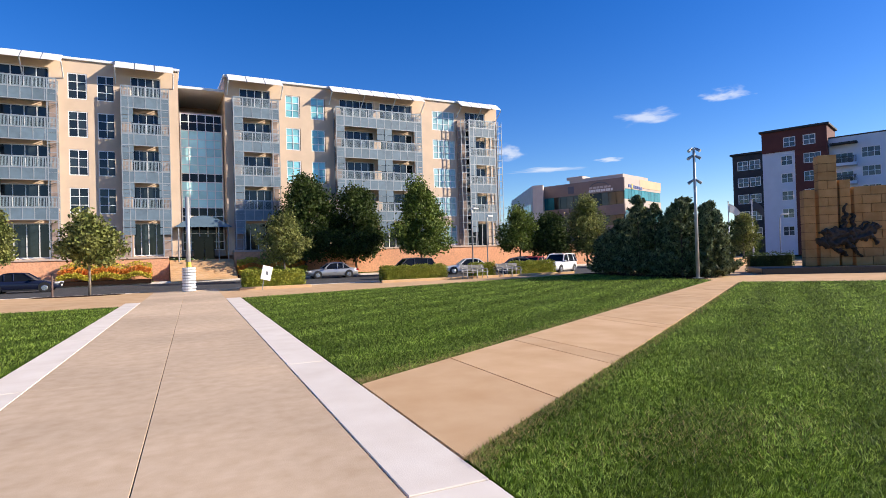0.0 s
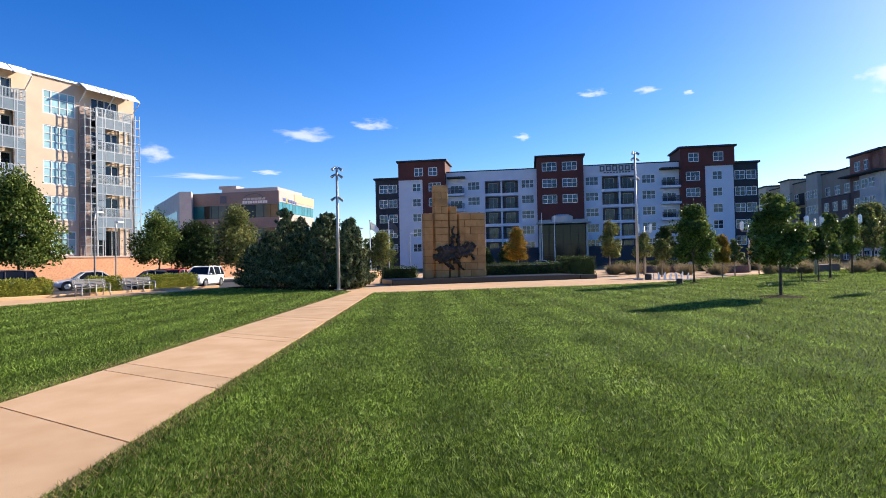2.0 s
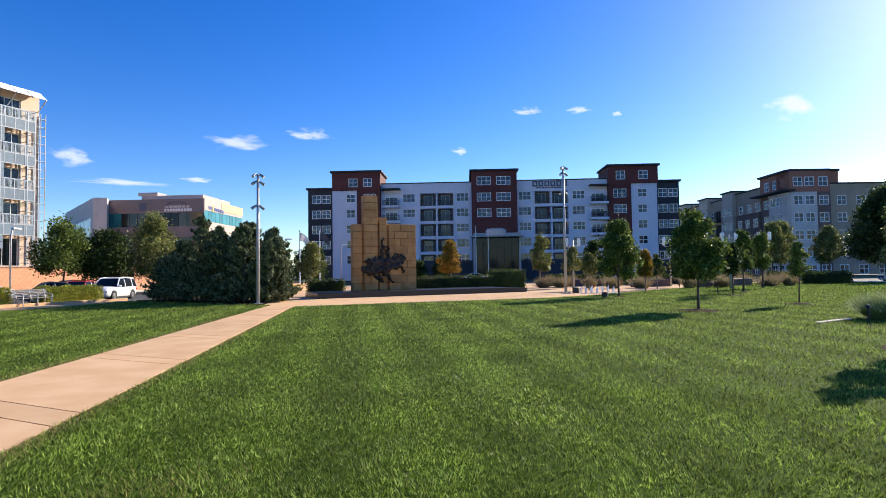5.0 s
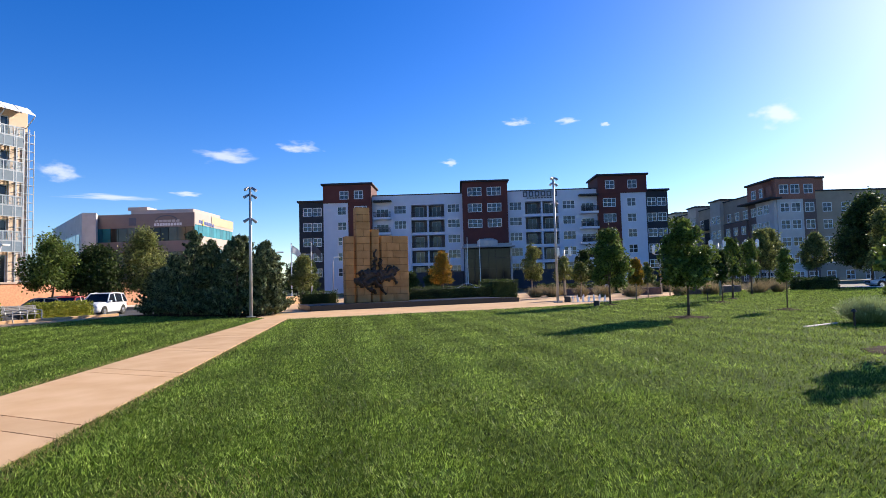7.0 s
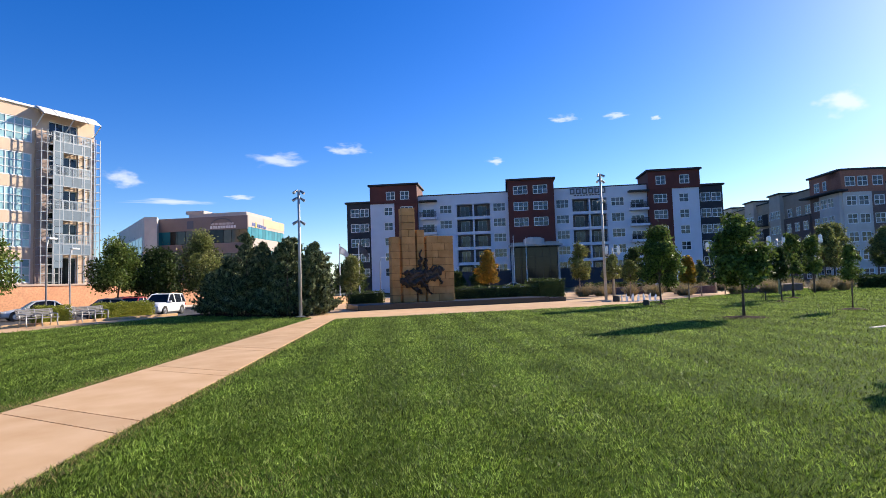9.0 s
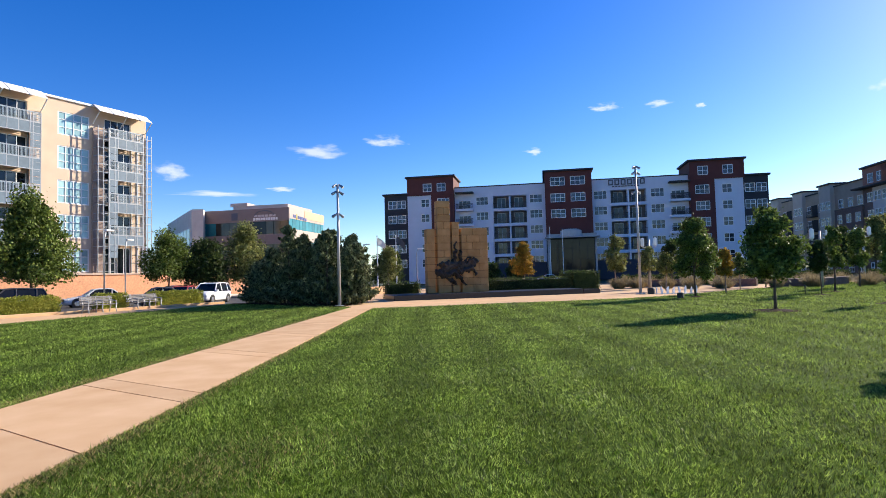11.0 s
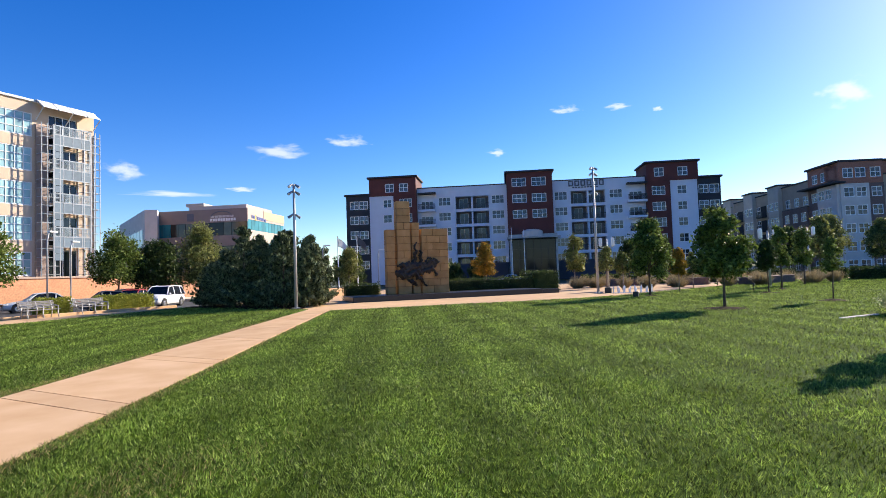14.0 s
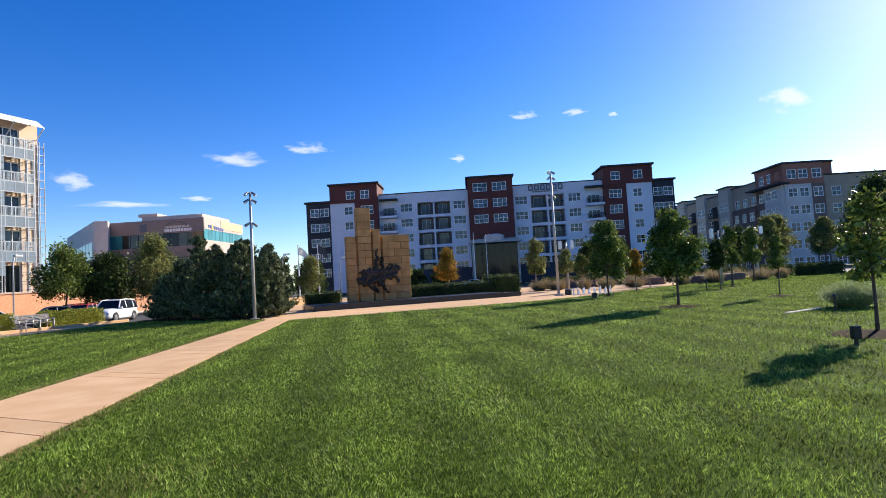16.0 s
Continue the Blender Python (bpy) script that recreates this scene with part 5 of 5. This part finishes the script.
tuft(22.6, -4.3, 1.0, 0.85, SAGE, "rounded grey-green lavender shrub on the lawn", "shrub", 70, 2600, 0.012)
for i, (x, y) in enumerate(((56, 14), (57.5, 12.2), (59, 8.8), (58.5, 6.4), (60.5, 4.6), (62, 2.6), (58, 0.6), (57, -0.8), (60, -3.0), (66, -7.5), (67.5, -6.0), (64.5, -6.5), (56, 8.5), (51.0, 13.4), (52.0, 12.0), (50.4, 9.2), (49.6, 7.2), (50.0, 5.0), (49.8, 1.4), (51.6, -0.9), (54, -4.4), (55.2, -6.0))):
    tuft(x, y, 0.9 + 0.25 * (i % 3), 1.15, STRAW, "clump of straw-coloured ornamental grass", "ornamental_grass", 80 + i, 700, 0.02)
for i, (x, y, w, d) in enumerate(((56.5, 10.4, 3.2, 0.7), (54, 4.6, 3.4, 0.7), (52.6, 0.4, 3.0, 0.7), (56.0, -2.2, 3.6, 0.7))):
    tagged(part("planter_wall", bevelled(boxes((-w / 2, w / 2, -d / 2, d / 2, -0.05, 0.62)), 0.04), BROWNWALL, m=pose(x, y, 0, 0, 0, -70 + 12 * i)), "low curved brick planter seat wall", "planter", "planter walls")
for i, (x, y, w) in enumerate(((61.4, -9.6, 3.4), (66, -6.8, 2.4), (66.5, -2.5, 3), (60.5, 12.5, 6), (62.2, 5.4, 5.5), (63.6, 0.2, 3.5))):
    hedge(-w / 2, w / 2, -0.9, 0.9, 1.0, LEAFDARK, "low dark green shrub mass by the street", m=pose(x, y, 0, 0, 0, -70), seed=20 + i, dens=120, size=0.16)
# flower beds at the entrance
rng = np.random.default_rng(9)


def flower_bed(x0, x1, y0, y1, z0, bands):
    t = thing("flower_bed", pose(0, 0, 0), "bed of yellow and orange flowers beside the entrance stairs", "flower bed", "flower beds")
    part("soil", boxes((x0, x1, y0, y1, -0.1, z0)), MULCH, t)
    for ya, yb, h, m_, n in bands:
        pts = np.stack([rng.uniform(x0, x1, n), rng.uniform(ya, yb, n), z0 + h * rng.uniform(0.3, 1.0, n)], 1)
        pts[:, 2] += 0.15 * np.sin(pts[:, 0] * 2.5)
        part("flowers", leaf_mesh("flowers", pts, 0.16, m_, rng), m_, t)


flower_bed(-10.6, -3.3, 57.9, 60.2, 0.25, ((57.9, 58.5, 0.65, LEAFYELLOW, 2600), (58.5, 59.5, 1.15, LEAFORANGE, 4200), (59.5, 60.2, 1.6, LEAFYELLOW, 3000)))
flower_bed(4.3, 11.0, 58.4, 61.2, 0.25, ((58.4, 59.0, 0.65, LEAFYELLOW, 2200), (59.0, 60.2, 1.05, LEAFORANGE, 2600), (60.2, 61.2, 1.7, LEAFYELLOW, 3400)))
# fountain jets
t = thing("fountain", pose(40.4, 6.8, 0, 0, 0, -65), "row of low white fountain jets in the plaza", "fountain")
part("grate", boxes((-1.4, 1.4, -0.5, 0.5, -0.02, 0.012)), GREYMETAL, t)
for i in range(14):
    x, y, h = -1.2 + 0.185 * i, 0.22 * (-1) ** i, 0.42 + 0.1 * math.sin(i * 2.1)
    part("jet", tube(bmesh.new(), [(x, y, 0), (x, y, h * 0.7), (x + 0.01, y, h)], [0.03, 0.055, 0.02], 6), WATERJET, t)


# ---- benches ----
def bench(m):
    t = thing("bench", m, "grey slatted park bench with pale curved legs", "bench", "park benches")
    for i in range(5):
        part("seat_slat", bevelled(boxes((-0.95, 0.95, -0.42 + 0.1 * i, -0.34 + 0.1 * i, 0.43, 0.465)), 0.006), WOODSLAT, t)
    for i in range(5):
        part("back_slat", bevelled(boxes((-0.95, 0.95, 0.10 + 0.03 * i, 0.13 + 0.03 * i, 0.52 + 0.085 * i, 0.59 + 0.085 * i)), 0.006), WOODSLAT, t)
    for x in (-0.8, 0.0, 0.8):
        part("leg", tube(bmesh.new(), [(x, -0.52, 0), (x, -0.44, 0.25), (x, -0.46, 0.62), (x, -0.3, 0.66)], [0.035, 0.035, 0.03, 0.03], 6), POLE, t, smooth=True)
        part("back_leg", tube(bmesh.new(), [(x, 0.16, 0), (x, 0.06, 0.4), (x, 0.27, 0.95)], [0.035, 0.035, 0.03], 6), POLE, t, smooth=True)
        part("armrest", tube(bmesh.new(), [(x, -0.46, 0.64), (x, -0.1, 0.68), (x, 0.16, 0.66)], [0.03, 0.03, 0.03], 6), POLE, t)
    return t


b0 = bench(pose(17.6, 34.2, 0, 0, 0, 6))
copy_thing(b0, pose(20.8, 35.0, 0, 0, 0, 6))


# ---- cars ----
def car(x, y, ang, paint, suv, label):
    """Length along local x, nose at +x."""
    L, H, W = (4.75, 1.68, 1.9) if suv else (4.8, 1.45, 1.82)
    t = thing("car", pose(x, y, ROAD, 0, 0, ang), label, "car", "parked cars")
    belt = 1.0 if suv else 0.9
    nose = 0.12 if suv else 0.0
    st = [(-L / 2, 0.80, 0.42, belt - 0.2), (-L / 2 + 0.12, 0.90, 0.3, belt - 0.02), (-L / 2 + 0.6, 0.98, 0.22, belt + 0.04), (-0.9, 1.0, 0.2, belt + 0.02), (0.9, 1.0, 0.2, belt),
          (1.35, 0.99, 0.22, belt - 0.05 + nose * 0.4), (L / 2 - 0.45, 0.95, 0.25, belt - 0.15 + nose), (L / 2 - 0.12, 0.86, 0.3, belt - 0.26 + nose), (L / 2, 0.74, 0.4, belt - 0.4 + nose)]
    bm = bmesh.new()
    rings = []
    for px, wf, zb, zt in st:
        hw = W / 2 * wf
        half = [(0.86 * hw, zb), (0.97 * hw, zb + 0.1), (hw, zb + 0.5 * (zt - zb)), (0.985 * hw, zb + 0.72 * (zt - zb)), (0.93 * hw, zt - 0.05), (0.82 * hw, zt), (0.35 * hw, zt + 0.035)]
        rings.append([bm.verts.new((px, yy, zz)) for yy, zz in half] + [bm.verts.new((px, -yy, zz)) for yy, zz in half[::-1]])
    for a, b in zip(rings, rings[1:]):
        for k in range(len(a)):
            bm.faces.new((a[k], a[(k + 1) % len(a)], b[(k + 1) % len(b)], b[k]))
    bm.faces.new(rings[0][::-1])
    bm.faces.new(rings[-1])
    body = part("body", bm, paint, t, smooth=True)
    for wx in (L / 2 - 0.9, -L / 2 + 0.95):
        for s in (-1, 1):
            part("wheel_arch", tube(bmesh.new(), [(wx, s * (W / 2 - 0.3), 0.36), (wx, s * (W / 2 + 0.006), 0.36)], [0.4, 0.4], 20), BLACK, t)
    part("sill", boxes((-L / 2 + 1.4, L / 2 - 1.35, -W / 2 - 0.004, W / 2 + 0.004, 0.17, 0.27)), BLACK, t)
    rear = -L / 2 + (0.12 if suv else 0.75)
    cab = [(0.95, belt - 0.03), (0.25, H - 0.06), (-0.6, H), (rear + (0.3 if suv else 0.65), H - 0.07), (rear, belt - 0.03)]

    def cabin(inset, grow, name, m_):
        bm = bmesh.new()
        rows = []
        for s in (-1, 1):
            rows.append([bm.verts.new((px * (1 + grow), s * (W / 2 - 0.06 - inset - (0.2 if pz > belt else 0.0)), pz + (grow if pz > belt else 0))) for px, pz in cab])
        bm.faces.new(rows[0])
        bm.faces.new(rows[1][::-1])
        for i in range(len(cab)):
            j = (i + 1) % len(cab)
            bm.faces.new((rows[0][i], rows[0][j], rows[1][j], rows[1][i]))
        return part(name, bm, m_, t)
    cabin(0.0, 0.0, "cabin_glass", DARKPANE)
    bm = bmesh.new()
    for s in (-1, 1):
        y0 = s * (W / 2 - 0.25)
        top = [(px, y0, pz + 0.012) for px, pz in cab[1:4]]
        tube(bm, [(cab[0][0], s * (W / 2 - 0.06), cab[0][1])] + top + [(cab[4][0], s * (W / 2 - 0.06), cab[4][1])], [0.045] * 5, 6)
        for xm in (-0.35, rear + 0.75):
            tube(bm, [(xm, s * (W / 2 - 0.05), belt), (xm - 0.05, y0, H - 0.03)], [0.035, 0.035], 6)
    part("pillar_frame", bm, paint, t)
    bm = bmesh.new()
    v = [bm.verts.new(p) for p in ((cab[1][0], -W / 2 + 0.24, cab[1][1] + 0.02), (cab[1][0], W / 2 - 0.24, cab[1][1] + 0.02), (cab[2][0], W / 2 - 0.24, H + 0.03), (cab[2][0], -W / 2 + 0.24, H + 0.03), (cab[3][0], -W / 2 + 0.24, cab[3][1] + 0.02), (cab[3][0], W / 2 - 0.24, cab[3][1] + 0.02))]
    bm.faces.new((v[0], v[1], v[2], v[3]))
    bm.faces.new((v[3], v[2], v[5], v[4]))
    ex = bmesh.ops.extrude_face_region(bm, geom=list(bm.faces))
    bmesh.ops.translate(bm, verts=[e for e in ex["geom"] if isinstance(e, bmesh.types.BMVert)], vec=(0, 0, -0.06))
    part("roof", bm, paint, t)
    for wx in (L / 2 - 0.9, -L / 2 + 0.95):
        for s in (-1, 1):
            w = part("wheel", tube(bmesh.new(), [(wx, s * (W / 2 - 0.2), 0.33), (wx, s * (W / 2 + 0.015), 0.33)], [0.33, 0.33], 20), TYRE, t)
            part("rim", tube(bmesh.new(), [(wx, s * (W / 2 + 0.01), 0.33), (wx, s * (W / 2 + 0.03), 0.33)], [0.22, 0.19], 12), CHROME, w)
    for s in (-1, 1):
        part("headlight", bevelled(boxes((L / 2 - 0.3, L / 2 - 0.02, s * 0.68 - 0.17, s * 0.68 + 0.17, 0.6, 0.74)), 0.02), HEADLAMP, t)
        part("tail_light", bevelled(boxes((-L / 2 - 0.01, -L / 2 + 0.2, s * 0.7 - 0.15, s * 0.7 + 0.15, 0.68, 0.84)), 0.02), TAILLAMP, t)
        part("mirror", bevelled(boxes((0.7, 0.88, s * (W / 2 + 0.08) - 0.08, s * (W / 2 + 0.08) + 0.08, belt, belt + 0.13)), 0.02), paint, t)
    part("number_plate", boxes((L / 2 + 0.001, L / 2 + 0.015, -0.2, 0.2, 0.42, 0.54)), WHITEMETAL, t)
    part("grille", boxes((L / 2 - 0.03, L / 2 + 0.008, -0.5, 0.5, 0.5, 0.7) if not suv else (L / 2 - 0.06, L / 2 - 0.015, -0.5, 0.5, 0.56, 0.8)), BLACK, t)
    return t


SILVER = mat("silver_paint", (0.46, 0.46, 0.47), 0.3, metal=0.5, var=0.04)
GRAPHITE = mat("graphite_paint", (0.085, 0.08, 0.08), 0.3, metal=0.4, var=0.05)
WHITEPAINT = mat("white_paint", (0.72, 0.72, 0.72), 0.25, var=0.03)
REDPAINT = mat("red_paint", (0.30, 0.012, 0.015), 0.3, var=0.05)
NAVYPAINT = mat("navy_paint", (0.010, 0.014, 0.035), 0.2, var=0.05)
BLUEGREY = mat("blue_grey_paint", (0.13, 0.15, 0.18), 0.3, metal=0.4, var=0.05)
car(12.3, 53.4, 180, SILVER, False, "silver sedan parked at the kerb")
car(16.9, 45.0, 176, GRAPHITE, True, "grey sport utility car parked at the kerb")
car(24.5, 48.8, 165, WHITEPAINT, False, "white sedan parked at the kerb")
car(36.0, 57.0, 180, GRAPHITE, False, "dark sedan parked at the kerb")
car(26.0, 41.2, -25, BLUEGREY, False, "dark grey sedan parked behind the hedge")
car(30.0, 45.6, -150, REDPAINT, False, "red sedan parked near the trees")
car(30.1, 41.8, -150, WHITEPAINT, True, "white sport utility car facing the hedge")
car(-11.2, 50.5, 0, NAVYPAINT, False, "dark blue coupe parked at the kerb")
car(81.2, 31.5, -70, WHITEPAINT, False, "white sedan parked before the flats")
car(75, 11.0, 110, SILVER, True, "silver sport utility car parked by the flats")
car(72.5, -18.5, 100, WHITEPAINT, False, "white sedan on the street")

# ---- clouds, far off ----
CL = bpy.data.materials.new("cloud")
CL.use_nodes = True
n, l = CL.node_tree.nodes, CL.node_tree.links
n.clear()
tc = n.new("ShaderNodeTexCoord")
ln = n.new("ShaderNodeVectorMath")
ln.operation = "LENGTH"
nz = n.new("ShaderNodeTexNoise")
nz.inputs["Scale"].default_value, nz.inputs["Detail"].default_value = 1.7, 4
oi = n.new("ShaderNodeObjectInfo")
av = n.new("ShaderNodeVectorMath")
av.operation = "ADD"
sc = n.new("ShaderNodeVectorMath")
sc.operation = "SCALE"
sc.inputs["Scale"].default_value = 40
cb = n.new("ShaderNodeCombineXYZ")
l.new(oi.outputs["Random"], cb.inputs["X"])
l.new(cb.outputs[0], sc.inputs[0])
l.new(tc.outputs["Object"], av.inputs[0])
l.new(sc.outputs[0], av.inputs[1])
l.new(av.outputs[0], nz.inputs["Vector"])
l.new(tc.outputs["Object"], ln.inputs[0])
m1 = n.new("ShaderNodeMath")
m1.operation = "SUBTRACT"
l.new(nz.outputs["Fac"], m1.inputs[0])
m2 = n.new("ShaderNodeMath")
m2.operation, m2.inputs[1].default_value = "MULTIPLY", 0.62
l.new(ln.outputs["Value"], m2.inputs[0])
l.new(m2.outputs[0], m1.inputs[1])
mr = n.new("ShaderNodeMapRange")
mr.interpolation_type = "SMOOTHSTEP"
mr.inputs["From Min"].default_value, mr.inputs["From Max"].default_value = 0.02, 0.46
mr.inputs["To Max"].default_value = 0.62
l.new(m1.outputs[0], mr.inputs["Value"])
em_ = n.new("ShaderNodeEmission")
em_.inputs["Color"].default_value, em_.inputs["Strength"].default_value = (0.93, 0.95, 1.0, 1), 0.62
tp = n.new("ShaderNodeBsdfTransparent")
mxs = n.new("ShaderNodeMixShader")
l.new(mr.outputs[0], mxs.inputs["Fac"])
l.new(tp.outputs[0], mxs.inputs[1])
l.new(em_.outputs[0], mxs.inputs[2])
ou = n.new("ShaderNodeOutputMaterial")
l.new(mxs.outputs[0], ou.inputs["Surface"])
bm = bmesh.new()
bmesh.ops.create_grid(bm, x_segments=1, y_segments=1, size=1.0)
cloud_me = mesh_of("backdrop_cloud", bm, CL)
for x, y, z, w, h in ((1063, 1061, 338, 167, 38), (1179, 930, 369, 110, 32), (1383, 585, 328, 55, 19), (1446, 408, 430, 77, 22), (1476, 279, 424, 77, 19), (1488, -206, 371, 110, 60),
                      (781, 1282, 272, 97, 44), (873, 1222, 221, 225, 15), (991, 1128, 237, 75, 14), (1473, -293, 207, 90, 40), (1455, -370, 196, 90, 37), (1491, 184, 405, 31, 13)):
    ob = new("backdrop_cloud", cloud_me)
    ob.matrix_basis = look((x, y, z), (0, 0, 0)) @ Matrix.Diagonal((w * 0.62, h * 0.7, 1, 1))
    ob.visible_shadow = False
    tagged(ob, "small wispy white cloud in the sky", "cloud", kind="structure")

# ---- grass blades on the lawns ----
rng = np.random.default_rng(21)


def inside(p, poly):
    x, y = p[:, 0], p[:, 1]
    r = np.zeros(len(p), bool)
    for (x0, y0), (x1, y1) in zip(poly, poly[1:] + poly[:1]):
        with np.errstate(divide="ignore", invalid="ignore"):
            c = ((y0 > y) != (y1 > y)) & (x < (x1 - x0) * (y - y0) / (y1 - y0 + 1e-12) + x0)
        r ^= c
    return r


LAWNS = [[(2.2, -12), (60, -20), (66, -14)] + EDGE[::-1][1:] + [(2.2, right_v(2.2))],
         [(2.2, left_v(2.2)), (24.2, left_v(24.2)), (25.2, 24.5), (25.6, 33.2), (16, 30.55), (2.2, 27.15)],
         [(-30, -12), (-2.45, -12), (-2.45, 25.55), (-30, 26.5)]]
N = 2050000
r = 1.6 + 62 * rng.uniform(0, 1, N) ** 1.5
az = np.radians(rng.uniform(-48, 128, N))
near = rng.uniform(0, 1, N) < 0.12          # the lawn close round the walkway, on all sides
r = np.where(near, 9 * np.sqrt(rng.uniform(0, 1, N)), r)
az = np.where(near, rng.uniform(0, 6.283, N), az)
P = np.stack([1.0 + r * np.sin(az), 1.2 + r * np.cos(az)], 1)
keep = np.zeros(N, bool)
for poly in LAWNS:
    keep |= inside(P, poly)
# thin places where the dark sward shows
mid = np.sin(19 * P[:, 0] + 4 * np.sin(7 * P[:, 1])) * np.sin(23 * P[:, 1] + 4 * np.sin(9 * P[:, 0])) + 0.5 * np.sin(37 * P[:, 0] - 29 * P[:, 1])
keep &= (mid > -0.25) | (rng.uniform(0, 1, N) < 0.82)
P, r, mid = P[keep], r[keep], mid[keep]
K = len(P)
# the sward grows in tufts and was pressed this way and that by the mower
tuft_n = np.sin(83 * P[:, 0] + 3 * np.sin(41 * P[:, 1])) * np.sin(91 * P[:, 1] + 3 * np.sin(47 * P[:, 0]))
hgt = (0.031 + 0.0007 * r) * rng.uniform(0.4, 1.6, K) * (0.85 + 0.5 * tuft_n) * (0.97 + 0.14 * mid)
wid = (0.002 + 0.0004 * r) * rng.uniform(0.7, 1.3, K)
a = rng.uniform(0, 6.283, K)
lean = rng.uniform(0.2, 1.1, K) * hgt
la = rng.normal(0, 1.5, K) + 2.2 * np.sin(P[:, 0] * 1.7 + 2 * np.sin(P[:, 1] * 1.3)) + 1.4 * np.sin(5.1 * P[:, 1] + 4.3 * P[:, 0])
base = np.stack([P[:, 0], P[:, 1], np.zeros(K) - 0.003], 1)
s = np.stack([np.cos(a), np.sin(a), np.zeros(K)], 1) * wid[:, None]
tip = base + np.stack([lean * np.cos(la), lean * np.sin(la), hgt], 1)
grass = part("grass", raw_mesh("grass", np.stack([base - s, base + s, tip], 1), 3, BLADE), BLADE)
tagged(grass, "short mown green grass blades of the lawn", "grass", kind="stuff")
# dry straw-coloured blades where the lawn meets the paving
DRY = mat("dry_blade", (0.30, 0.22, 0.09), 0.8, scale=6, col2=(0.48, 0.38, 0.18), island=0.4, spec=0.1, sss=0.25)
M = 14000
u = 2.2 + 16 * rng.uniform(0, 1, M) ** 1.6
off_edge = np.abs(rng.normal(0, 0.16, M)) + 0.01
left_side = rng.uniform(0, 1, M) < 0.4
D = np.stack([u, np.where(left_side, left_v(u) + off_edge, right_v(u) - off_edge)], 1)
patch = rng.uniform(0, 1, M) < 0.12
D[patch] = np.stack([rng.normal(4.3, 0.8, patch.sum()), rng.normal(4.3, 0.35, patch.sum())], 1)
ok = inside(D, LAWNS[0]) | inside(D, LAWNS[1])
D = D[ok]
K = len(D)
hg, a, la = 0.045 * rng.uniform(0.3, 1.3, K), rng.uniform(0, 6.283, K), rng.uniform(0, 6.283, K)
base = np.stack([D[:, 0], D[:, 1], np.zeros(K) - 0.003], 1)
s = np.stack([np.cos(a), np.sin(a), np.zeros(K)], 1) * 0.0032
tip = base + np.stack([hg * np.cos(la), hg * np.sin(la), hg], 1)
tagged(part("dry_grass", raw_mesh("dry_grass", np.stack([base - s, base + s, tip], 1), 3, DRY), DRY), "dry straw-coloured grass along the path edge", "grass", kind="stuff")
